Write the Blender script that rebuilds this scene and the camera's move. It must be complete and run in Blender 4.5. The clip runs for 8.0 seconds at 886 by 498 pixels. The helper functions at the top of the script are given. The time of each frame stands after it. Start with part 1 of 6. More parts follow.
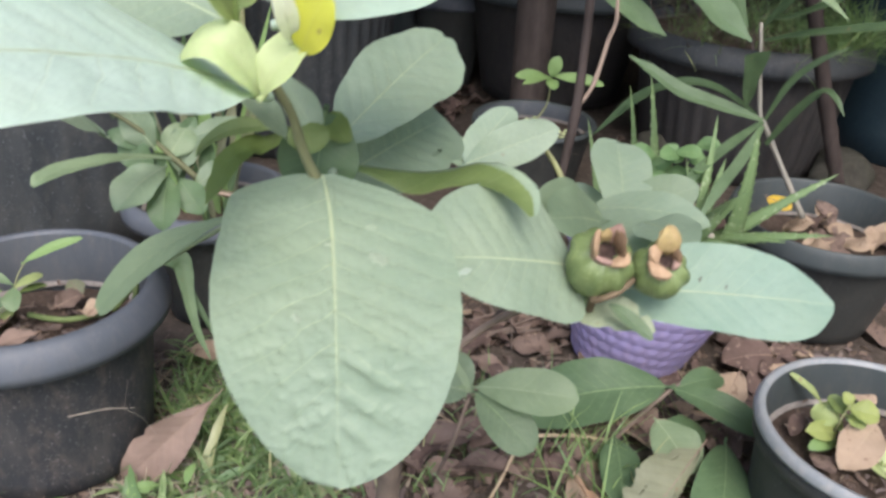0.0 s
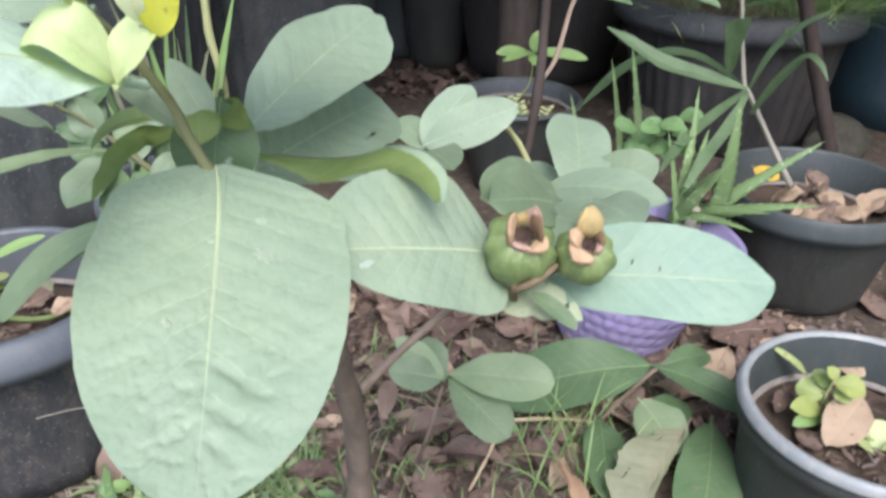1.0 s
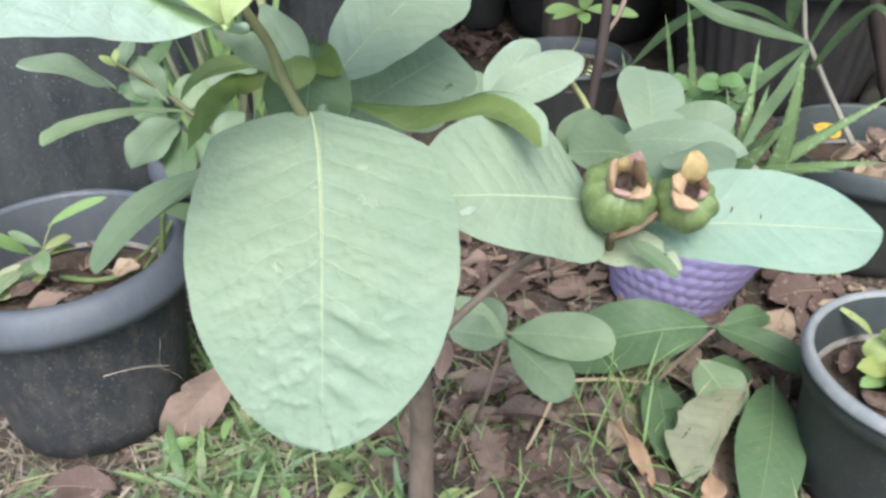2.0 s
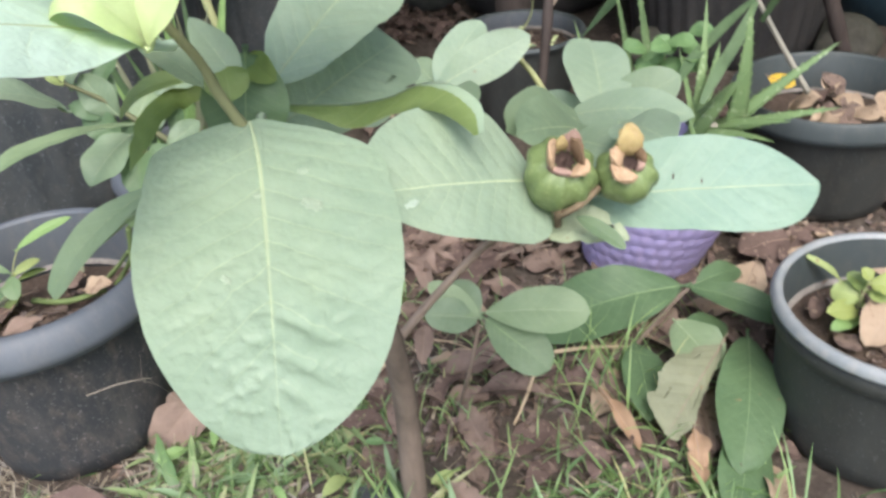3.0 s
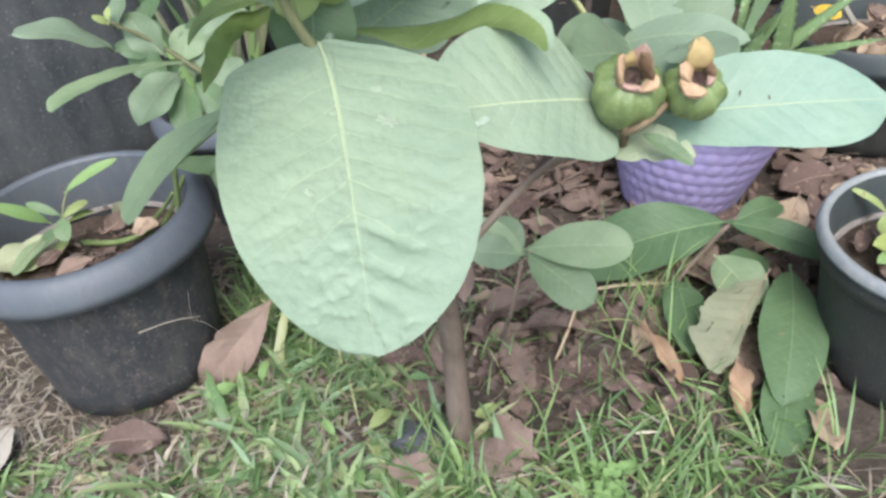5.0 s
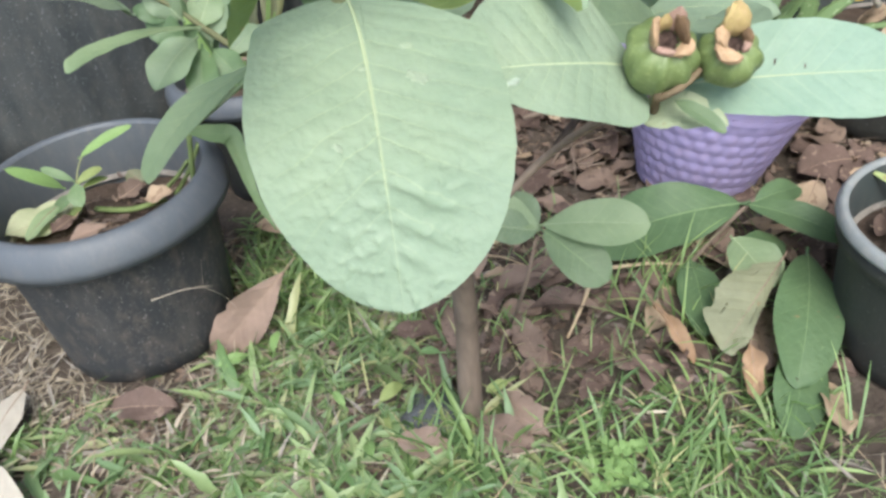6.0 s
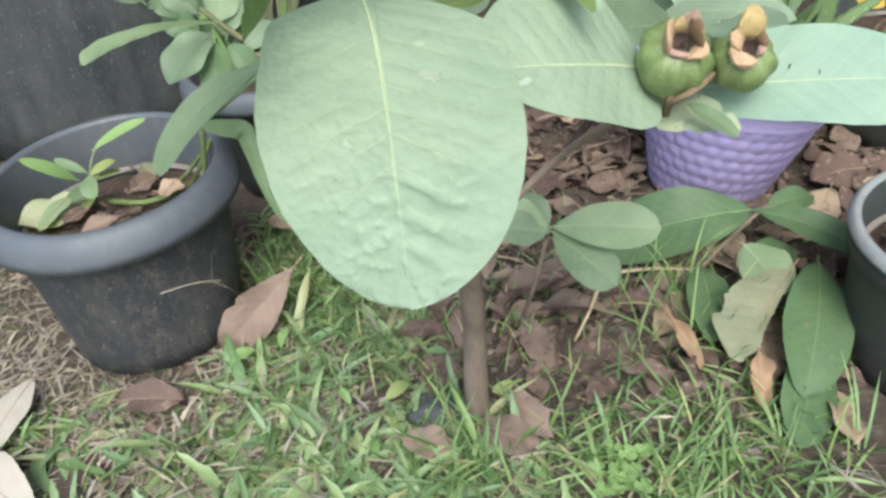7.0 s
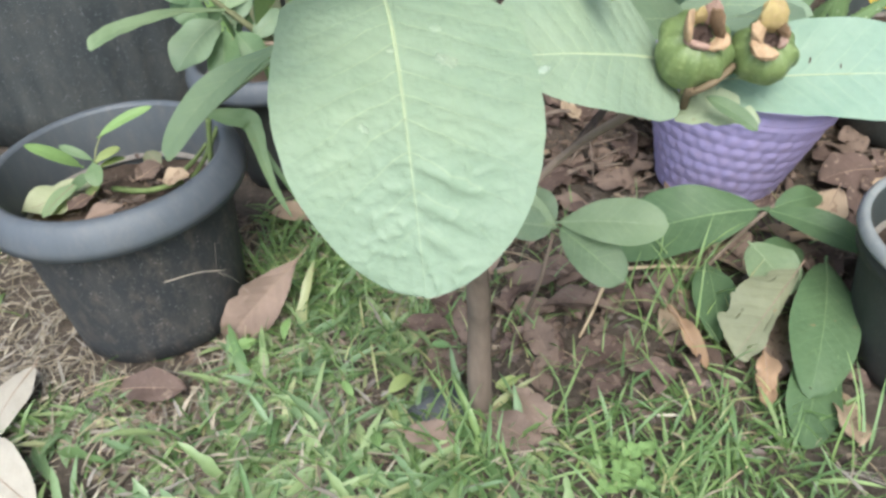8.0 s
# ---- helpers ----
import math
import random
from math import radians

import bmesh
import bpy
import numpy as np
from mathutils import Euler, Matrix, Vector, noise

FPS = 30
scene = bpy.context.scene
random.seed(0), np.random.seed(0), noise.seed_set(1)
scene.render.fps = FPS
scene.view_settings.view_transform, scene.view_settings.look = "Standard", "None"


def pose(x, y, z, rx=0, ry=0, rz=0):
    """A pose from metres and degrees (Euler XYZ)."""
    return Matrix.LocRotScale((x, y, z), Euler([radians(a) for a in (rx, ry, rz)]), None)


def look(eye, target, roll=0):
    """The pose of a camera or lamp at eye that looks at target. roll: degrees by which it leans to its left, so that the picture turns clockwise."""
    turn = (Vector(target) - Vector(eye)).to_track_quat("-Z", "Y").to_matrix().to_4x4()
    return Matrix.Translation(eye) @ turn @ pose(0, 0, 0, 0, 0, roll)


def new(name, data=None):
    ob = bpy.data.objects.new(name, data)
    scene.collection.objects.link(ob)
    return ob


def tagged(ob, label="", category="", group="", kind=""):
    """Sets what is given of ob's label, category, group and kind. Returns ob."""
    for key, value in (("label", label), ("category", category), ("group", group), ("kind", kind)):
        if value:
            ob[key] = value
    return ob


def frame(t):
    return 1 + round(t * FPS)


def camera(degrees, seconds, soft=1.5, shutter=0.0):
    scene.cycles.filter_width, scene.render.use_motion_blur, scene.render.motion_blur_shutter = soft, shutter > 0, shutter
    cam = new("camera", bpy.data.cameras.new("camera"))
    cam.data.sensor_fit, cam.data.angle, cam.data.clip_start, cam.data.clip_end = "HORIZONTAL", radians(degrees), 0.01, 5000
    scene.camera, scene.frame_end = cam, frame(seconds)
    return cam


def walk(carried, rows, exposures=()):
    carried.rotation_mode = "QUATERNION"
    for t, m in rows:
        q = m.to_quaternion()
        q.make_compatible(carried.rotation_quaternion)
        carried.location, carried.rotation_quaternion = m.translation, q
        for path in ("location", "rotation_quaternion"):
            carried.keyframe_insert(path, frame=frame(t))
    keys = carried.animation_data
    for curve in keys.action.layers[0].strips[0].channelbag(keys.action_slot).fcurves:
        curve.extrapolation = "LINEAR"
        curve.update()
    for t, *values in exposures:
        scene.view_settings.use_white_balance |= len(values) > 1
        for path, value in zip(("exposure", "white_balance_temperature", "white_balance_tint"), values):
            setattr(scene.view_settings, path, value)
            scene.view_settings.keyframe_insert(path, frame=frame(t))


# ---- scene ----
cam = camera(57.65, 8.0, soft=2.9, shutter=0.5)
PATH = [
    (0.0, 0.0002, 0.0001, 0.9302, 62.04, -2.81, -0.00),
    (0.5, 0.0402, 0.0125, 0.9466, 63.02, -2.17, 0.94),
    (1.0, 0.0566, 0.0282, 0.9220, 60.71, -0.70, -0.42),
    (1.5, 0.0320, 0.0294, 0.9129, 59.02, 0.20, 0.97),
    (1.7, 0.0224, 0.0311, 0.9093, 58.61, 0.25, 1.29),
    (2.8, 0.0260, 0.0219, 0.9134, 57.86, 2.73, 1.15),
    (3.0, 0.0395, 0.0259, 0.9171, 56.83, 4.76, -2.61),
    (3.5, 0.0341, 0.0214, 0.9135, 55.13, 4.96, -3.68),
    (4.0, 0.0217, 0.0193, 0.9096, 54.51, 4.75, -2.67),
    (4.5, 0.0181, 0.0158, 0.9095, 53.70, 5.58, -2.05),
    (5.8, 0.0060, 0.0095, 0.9049, 52.51, 6.29, -0.24),
    (6.0, 0.0041, 0.0121, 0.8989, 52.06, 5.55, -0.17),
    (6.5, 0.0000, 0.0145, 0.8948, 51.72, 4.89, 0.91),
    (7.0, 0.0047, 0.0111, 0.8980, 52.22, 4.95, 1.19),
    (7.5, -0.0008, 0.0113, 0.8957, 52.45, 3.93, 1.90),
    (8.0, -0.0015, 0.0142, 0.8922, 51.97, 4.22, 1.90),
]
EXPOSURES = [(0.0, 0.68, 6350, 15), (0.5, 0.75, 6400, 14), (1.0, 0.92, 6150, 14), (1.5, 0.95, 6050, 8), (3.0, 0.95, 6350, 11), (3.5, 0.95, 6080, 11), (4.0, 0.96, 5950, 11), (4.5, 0.97, 6000, 11), (6.0, 0.93, 6370, 7), (8.0, 0.92, 6290, 5)]
walk(cam, [(t, pose(x, y, z, rx, ry, rz)) for t, x, y, z, rx, ry, rz in PATH], EXPOSURES)

# ---- light ----
world = bpy.data.worlds.new("overcast_sky")
scene.world = world
world.use_nodes = True
wn = world.node_tree.nodes
sky = wn.new("ShaderNodeTexSky")
sky.sky_type = "NISHITA"
sky.sun_disc = False
sky.sun_elevation, sky.sun_rotation = radians(53), radians(173)
sky.air_density, sky.dust_density = 1.0, 3.0
wn["Background"].inputs["Strength"].default_value = 0.215
world.node_tree.links.new(sky.outputs[0], wn["Background"].inputs["Color"])
sun = new("sun", bpy.data.lights.new("sun", "SUN"))
sun.data.energy, sun.data.angle, sun.data.color = 1.9, radians(30), (1.0, 0.97, 0.92)
sun.matrix_world = look((0.4, -2.6, 4.5), (0, 0.8, 0))


# ---- materials ----
def mat(name, rough=0.6, spec=0.4, metal=0.0):
    m = bpy.data.materials.new(name)
    m.use_nodes = True
    b = m.node_tree.nodes["Principled BSDF"]
    b.inputs["Roughness"].default_value = rough
    b.inputs["Specular IOR Level"].default_value = spec
    b.inputs["Metallic"].default_value = metal
    return m, m.node_tree, b


def link(nt, a, b):
    nt.links.new(a, b)


def math_node(nt, op, a, b=None, clamp=False):
    n = nt.nodes.new("ShaderNodeMath")
    n.operation, n.use_clamp = op, clamp
    for i, v in enumerate((a, b)):
        if v is None:
            continue
        if isinstance(v, (int, float)):
            n.inputs[i].default_value = v
        else:
            nt.links.new(v, n.inputs[i])
    return n.outputs[0]


def mix(nt, fac, a, b, blend="MIX"):
    n = nt.nodes.new("ShaderNodeMix")
    n.data_type, n.blend_type = "RGBA", blend
    for key, v in ((0, fac), (6, a), (7, b)):
        if isinstance(v, (int, float)):
            n.inputs[key].default_value = v
        elif isinstance(v, tuple):
            n.inputs[key].default_value = (*v, 1)
        else:
            nt.links.new(v, n.inputs[key])
    return n.outputs[2]


def ramp(nt, fac, lo, hi):
    n = nt.nodes.new("ShaderNodeMapRange")
    nt.links.new(fac, n.inputs[0])
    n.inputs[1].default_value, n.inputs[2].default_value = lo, hi
    return n.outputs[0]


def noise_tex(nt, scale, detail=4, rough=0.6, coord="Object", stretch=None):
    tc = nt.nodes.new("ShaderNodeTexCoord")
    n = nt.nodes.new("ShaderNodeTexNoise")
    n.inputs["Scale"].default_value, n.inputs["Detail"].default_value, n.inputs["Roughness"].default_value = scale, detail, rough
    src = tc.outputs[coord]
    if stretch:
        mp = nt.nodes.new("ShaderNodeMapping")
        mp.inputs["Scale"].default_value = stretch
        nt.links.new(src, mp.inputs[0])
        src = mp.outputs[0]
    nt.links.new(src, n.inputs["Vector"])
    return n.outputs["Fac"]


def bump(nt, b, height, strength, dist=0.002):
    n = nt.nodes.new("ShaderNodeBump")
    n.inputs["Strength"].default_value, n.inputs["Distance"].default_value = strength, dist
    nt.links.new(height, n.inputs["Height"])
    nt.links.new(n.outputs[0], b.inputs["Normal"])


def leaf_material(name, base, dark, vein, veins=9.0, slope=0.55, rough=0.5, through_light=0.3, spots=(0.25, 0.17, 0.09), spot_at=0.72, spec=0.35, vein_mix=0.7, net=0.0):
    """Blade colour with midrib and side veins along the leaf's own coordinates (u across from -1 to 1, v along)."""
    m, nt, b = mat(name, rough, spec)
    uv = nt.nodes.new("ShaderNodeUVMap")
    sep = nt.nodes.new("ShaderNodeSeparateXYZ")
    link(nt, uv.outputs[0], sep.inputs[0])
    u = math_node(nt, "ABSOLUTE", math_node(nt, "SUBTRACT", math_node(nt, "MULTIPLY", sep.outputs[0], 2.0), 1.0))
    v = sep.outputs[1]
    wob = noise_tex(nt, 30, 3)
    phase = math_node(nt, "ADD", math_node(nt, "MULTIPLY", math_node(nt, "SUBTRACT", v, math_node(nt, "MULTIPLY", math_node(nt, "POWER", u, 0.95), slope * 0.36)), veins), math_node(nt, "MULTIPLY", wob, 0.8))
    side = math_node(nt, "ABSOLUTE", math_node(nt, "SUBTRACT", math_node(nt, "FRACT", phase), 0.5))
    side_line = ramp(nt, side, 0.05, 0.010)
    side_line = math_node(nt, "MULTIPLY", side_line, math_node(nt, "SUBTRACT", 0.85, math_node(nt, "MULTIPLY", u, 0.6)), True)
    side_line = math_node(nt, "MULTIPLY", side_line, ramp(nt, v, 0.97, 0.6))
    side_line = math_node(nt, "MULTIPLY", side_line, ramp(nt, noise_tex(nt, 60, 2), 0.0, 0.45))
    rib = ramp(nt, math_node(nt, "ADD", u, math_node(nt, "MULTIPLY", v, 0.02)), 0.032, 0.010)
    rib = math_node(nt, "MULTIPLY", rib, ramp(nt, v, 1.5, 0.3))
    big = noise_tex(nt, 28, 3)
    fine = noise_tex(nt, 260, 3)
    info = nt.nodes.new("ShaderNodeObjectInfo")
    col = mix(nt, ramp(nt, big, 0.3, 0.75), base, dark)
    col = mix(nt, math_node(nt, "MULTIPLY", math_node(nt, "ABSOLUTE", math_node(nt, "SUBTRACT", info.outputs["Random"], 0.5)), 0.5), col, dark)
    col = mix(nt, math_node(nt, "MULTIPLY", ramp(nt, fine, 0.35, 0.75), 0.22), col, tuple(c * 0.72 for c in base))
    col = mix(nt, math_node(nt, "MULTIPLY", side_line, vein_mix * 0.55), col, vein)
    col = mix(nt, math_node(nt, "MULTIPLY", rib, vein_mix), col, vein)
    blotch = noise_tex(nt, 9, 4, 0.6)
    col = mix(nt, math_node(nt, "MULTIPLY", ramp(nt, blotch, 0.45, 0.75), 0.35), col, tuple(0.6 * c + 0.4 * d for c, d in zip(vein, base)))
    sp = noise_tex(nt, 75, 2, 0.5)
    col = mix(nt, math_node(nt, "MULTIPLY", ramp(nt, sp, spot_at, spot_at + 0.05), 0.7), col, spots)
    link(nt, col, b.inputs["Base Color"])
    relief = math_node(nt, "SUBTRACT", math_node(nt, "MULTIPLY", fine, 0.3), math_node(nt, "ADD", math_node(nt, "MULTIPLY", side_line, 0.12), math_node(nt, "MULTIPLY", rib, 0.25)))
    quilt = noise_tex(nt, 95, 3, 0.55)
    if net:
        tc = nt.nodes.new("ShaderNodeTexCoord")
        cells = nt.nodes.new("ShaderNodeTexVoronoi")
        cells.feature = "DISTANCE_TO_EDGE"
        cells.inputs["Scale"].default_value = 135
        cells.inputs["Randomness"].default_value = 0.9
        link(nt, tc.outputs["Object"], cells.inputs["Vector"])
        pillow = math_node(nt, "MULTIPLY", ramp(nt, cells.outputs["Distance"], 0.0, 0.28), net)
        pillow = math_node(nt, "MULTIPLY", pillow, ramp(nt, noise_tex(nt, 22, 3), 0.3, 0.65))
        relief = math_node(nt, "ADD", relief, pillow)
    bump(nt, b, math_node(nt, "ADD", relief, math_node(nt, "MULTIPLY", quilt, 1.3)), 0.6, 0.0018)
    tr = nt.nodes.new("ShaderNodeBsdfTranslucent")
    link(nt, mix(nt, 1.0, col, (0.9, 1.0, 0.45), "MULTIPLY"), tr.inputs["Color"])
    ms = nt.nodes.new("ShaderNodeMixShader")
    ms.inputs[0].default_value = through_light
    link(nt, b.outputs[0], ms.inputs[1])
    link(nt, tr.outputs[0], ms.inputs[2])
    link(nt, ms.outputs[0], nt.nodes["Material Output"].inputs[0])
    return m


GUAVA = leaf_material("guava_leaf", (0.268, 0.345, 0.250), (0.225, 0.302, 0.208), (0.49, 0.54, 0.33), spot_at=0.78, vein_mix=0.55, veins=11.0, through_light=0.26, net=0.13)
# Young top leaf, paler by nature; glare from above is painted in as well.
GUAVA_GLARE = leaf_material("guava_leaf_glare", (0.53, 0.665, 0.56), (0.475, 0.615, 0.50), (0.62, 0.69, 0.46), spot_at=0.8, veins=11.0, through_light=0.3, net=0.08)
# Milder pale young leaf, with less of the glare painted into its colour.
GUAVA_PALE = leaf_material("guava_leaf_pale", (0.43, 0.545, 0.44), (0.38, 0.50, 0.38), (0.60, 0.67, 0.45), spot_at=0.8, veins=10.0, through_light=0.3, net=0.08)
GUAVA_SCAR = leaf_material("healed_scar", (0.335, 0.40, 0.295), (0.30, 0.37, 0.265), (0.37, 0.41, 0.31), vein_mix=0.1)
WHITE_MARK = leaf_material("whitish_mark", (0.42, 0.50, 0.41), (0.38, 0.46, 0.37), (0.7, 0.7, 0.7), vein_mix=0.1)
PALE_EATEN = leaf_material("guava_leaf_eaten", (0.37, 0.43, 0.30), (0.32, 0.38, 0.25), (0.50, 0.52, 0.36), spot_at=0.68, veins=8.0)
# Darker copy of guava_leaf: shade on the rear leaves put into the colour.
GUAVA_SHADED = leaf_material("guava_leaf_shaded", (0.24, 0.315, 0.225), (0.20, 0.275, 0.185), (0.42, 0.48, 0.30), spot_at=0.77, veins=10.0)
GUAVA_MID = leaf_material("guava_leaf_low", (0.222, 0.297, 0.172), (0.172, 0.243, 0.132), (0.38, 0.45, 0.26), spot_at=0.76)
GUAVA_COOL = leaf_material("guava_leaf_bluish", (0.235, 0.345, 0.265), (0.20, 0.305, 0.225), (0.42, 0.50, 0.33), spot_at=0.78, veins=11.0, vein_mix=0.5, net=0.08)
# Duller and darker than guava_leaf, for leaves farther back.
GUAVA_BACK = leaf_material("guava_leaf_dull", (0.188, 0.258, 0.163), (0.142, 0.205, 0.124), (0.38, 0.44, 0.26), spot_at=0.76)
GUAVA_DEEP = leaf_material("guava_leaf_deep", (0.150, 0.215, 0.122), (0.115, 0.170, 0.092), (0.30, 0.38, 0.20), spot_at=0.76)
GUAVA_OLIVE = leaf_material("guava_leaf_underside", (0.170, 0.230, 0.078), (0.125, 0.178, 0.056), (0.29, 0.34, 0.14))
GUAVA_FOLD = leaf_material("guava_leaf_folded", (0.15, 0.21, 0.055), (0.11, 0.16, 0.04), (0.2, 0.26, 0.09), vein_mix=0.2)
GUAVA_YOUNG = leaf_material("guava_leaf_young", (0.61, 0.70, 0.40), (0.53, 0.63, 0.31), (0.65, 0.7, 0.4), vein_mix=0.5, through_light=0.4)
GUAVA_WILT = leaf_material("wilting_leaf", (0.34, 0.40, 0.135), (0.28, 0.33, 0.10), (0.5, 0.53, 0.25), vein_mix=0.4, through_light=0.35)
GUAVA_BUD = leaf_material("guava_bud", (0.78, 0.80, 0.66), (0.6, 0.66, 0.42), (0.7, 0.72, 0.5), vein_mix=0.2, through_light=0.4)
GUAVA_TIP = leaf_material("guava_leaf_tip", (0.34, 0.41, 0.17), (0.25, 0.32, 0.11), (0.48, 0.5, 0.26), vein_mix=0.4)
GUAVA_YELLOW = leaf_material("guava_leaf_yellow", (0.62, 0.62, 0.06), (0.55, 0.55, 0.08), (0.65, 0.65, 0.3), vein_mix=0.3, through_light=0.45)
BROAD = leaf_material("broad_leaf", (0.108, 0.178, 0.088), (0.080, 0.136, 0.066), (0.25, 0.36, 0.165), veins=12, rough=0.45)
PALE = leaf_material("pale_leaf", (0.225, 0.238, 0.152), (0.17, 0.182, 0.112), (0.38, 0.39, 0.25), rough=0.6)
YELLOWING = leaf_material("yellowing_leaf", (0.50, 0.53, 0.36), (0.40, 0.45, 0.27), (0.55, 0.56, 0.35), rough=0.55)
STRAP_PALE = leaf_material("strap_leaf_upper", (0.145, 0.22, 0.118), (0.10, 0.16, 0.08), (0.24, 0.32, 0.19), veins=3, vein_mix=0.3)
SEED_PALE = leaf_material("pale_strap_leaf", (0.26, 0.345, 0.20), (0.20, 0.28, 0.15), (0.32, 0.38, 0.23), veins=3, vein_mix=0.3)
SEED_DULL = leaf_material("limp_strap_leaf", (0.17, 0.25, 0.13), (0.12, 0.19, 0.09), (0.27, 0.34, 0.18), veins=3, vein_mix=0.3)
SEED = leaf_material("seedling_leaf", (0.23, 0.36, 0.13), (0.18, 0.29, 0.11), (0.36, 0.5, 0.18), veins=7)
HERB = leaf_material("herb_leaf", (0.145, 0.255, 0.108), (0.11, 0.205, 0.08), (0.36, 0.52, 0.22), veins=5)
STRAP = leaf_material("strap_leaf", (0.095, 0.155, 0.072), (0.06, 0.105, 0.05), (0.18, 0.26, 0.13), veins=3, vein_mix=0.35)
DRY = leaf_material("dry_leaf", (0.20, 0.146, 0.118), (0.115, 0.084, 0.068), (0.29, 0.225, 0.18), spot_at=0.6, spots=(0.08, 0.058, 0.047), rough=0.8, through_light=0.12, spec=0.15)
DRY_TAN = leaf_material("dry_leaf_tan", (0.265, 0.195, 0.158), (0.18, 0.132, 0.106), (0.35, 0.268, 0.215), spot_at=0.7, spots=(0.13, 0.09, 0.07), rough=0.8, through_light=0.15, spec=0.15)
DRY_PALE = leaf_material("dry_leaf_pale", (0.40, 0.31, 0.22), (0.29, 0.215, 0.15), (0.47, 0.38, 0.28), spot_at=0.62, spots=(0.2, 0.14, 0.1), rough=0.8, through_light=0.12, spec=0.15)
DRY_ORANGE = leaf_material("dry_leaf_orange", (0.33, 0.215, 0.135), (0.25, 0.165, 0.105), (0.40, 0.29, 0.19), rough=0.75, through_light=0.15, spec=0.2)
DRY_RED = leaf_material("dry_leaf_red", (0.14, 0.098, 0.083), (0.085, 0.06, 0.05), (0.22, 0.16, 0.13), spot_at=0.6, spots=(0.24, 0.18, 0.14), rough=0.8, through_light=0.1, spec=0.15)
DRY_WHITE = leaf_material("dry_leaf_bleached", (0.39, 0.36, 0.305), (0.31, 0.285, 0.24), (0.46, 0.42, 0.35), rough=0.8, through_light=0.1, spec=0.15)
YELLOW_LEAF = leaf_material("yellow_leaf", (0.75, 0.50, 0.05), (0.62, 0.42, 0.06), (0.7, 0.55, 0.15), rough=0.6)


def plastic(name, base, dust, rough=0.5, dust_at=(0.45, 0.75), scratch=0.5):
    m, nt, b = mat(name, rough, 0.4)
    big = noise_tex(nt, 7, 5)
    streak = noise_tex(nt, 30, 4, 0.65, stretch=(1, 1, 0.18))
    fine = noise_tex(nt, 320, 3)
    specks = noise_tex(nt, 230, 3, 0.6)
    fac = math_node(nt, "ADD", math_node(nt, "MULTIPLY", big, 0.5), math_node(nt, "MULTIPLY", streak, 0.5))
    col = mix(nt, ramp(nt, fac, *dust_at), base, dust)
    mott = noise_tex(nt, 55, 5, 0.7, stretch=(1, 1, 0.45))
    col = mix(nt, math_node(nt, "MULTIPLY", ramp(nt, mott, 0.48, 0.72), 0.55), col, tuple(c * f for c, f in zip(dust, (1.2, 1.08, 0.98))))
    col = mix(nt, math_node(nt, "MULTIPLY", ramp(nt, specks, 0.62, 0.72), scratch), col, tuple(min(1, c * 2.6 + 0.05) for c in dust))
    link(nt, col, b.inputs["Base Color"])
    link(nt, math_node(nt, "ADD", rough - 0.12, math_node(nt, "MULTIPLY", fac, 0.35)), b.inputs["Roughness"])
    bump(nt, b, math_node(nt, "ADD", fine, math_node(nt, "MULTIPLY", streak, 1.5)), 0.18, 0.001)
    return m


POT_BLACK = plastic("black_plastic", (0.024, 0.026, 0.024), (0.044, 0.047, 0.043), 0.55, (0.38, 0.72))
POT_GREY = plastic("weathered_black_plastic", (0.060, 0.070, 0.083), (0.093, 0.106, 0.122), 0.48, (0.3, 0.8), 0.06)
POT_OLD = plastic("old_black_plastic", (0.027, 0.030, 0.034), (0.10, 0.092, 0.083), 0.6, (0.5, 0.78), 0.6)
POT_TUB = plastic("dusty_tub_plastic", (0.027, 0.033, 0.036), (0.064, 0.069, 0.068), 0.55, (0.4, 0.75), 0.85)
POT_DUSK = plastic("dull_tub_plastic", (0.021, 0.021, 0.021), (0.046, 0.043, 0.040), 0.6, (0.4, 0.75), 0.5)
POT_SLATE = plastic("faded_black_plastic", (0.034, 0.045, 0.046), (0.062, 0.072, 0.072), 0.5, (0.3, 0.8), 0.1)
POT_INSIDE = plastic("dusty_plastic_inside", (0.055, 0.065, 0.075), (0.090, 0.099, 0.107), 0.6, (0.3, 0.8), 0.08)
# Pale grey rim, made lighter still to paint in its glossy highlight.
POT_RIM_GLINT = plastic("pale_glint_rim", (0.165, 0.182, 0.188), (0.27, 0.288, 0.29), 0.36, (0.3, 0.8), 0.05)
POT_WHITE = plastic("old_white_plastic", (0.42, 0.42, 0.40), (0.30, 0.28, 0.25), 0.55)
PURPLE = plastic("purple_plastic", (0.268, 0.233, 0.408), (0.232, 0.206, 0.335), 0.42, (0.4, 0.8), 0.2)
BLUE = plastic("dark_blue_plastic", (0.013, 0.030, 0.041), (0.026, 0.046, 0.056), 0.5)


def rough_surface(name, cols, scale, bump_scale, strength, rough=0.9, dist=0.006):
    m, nt, b = mat(name, rough, 0.2)
    a = noise_tex(nt, scale, 6, 0.65)
    c = noise_tex(nt, scale * 7, 5, 0.7)
    d = noise_tex(nt, bump_scale, 6, 0.75)
    col = mix(nt, ramp(nt, a, 0.35, 0.7), cols[0], cols[1])
    col = mix(nt, ramp(nt, c, 0.48, 0.72), col, cols[2])
    col = mix(nt, math_node(nt, "MULTIPLY", ramp(nt, d, 0.35, 0.7), 0.5), col, tuple(v * 0.5 for v in cols[0]))
    link(nt, col, b.inputs["Base Color"])
    bump(nt, b, math_node(nt, "ADD", d, c), strength, dist)
    return m


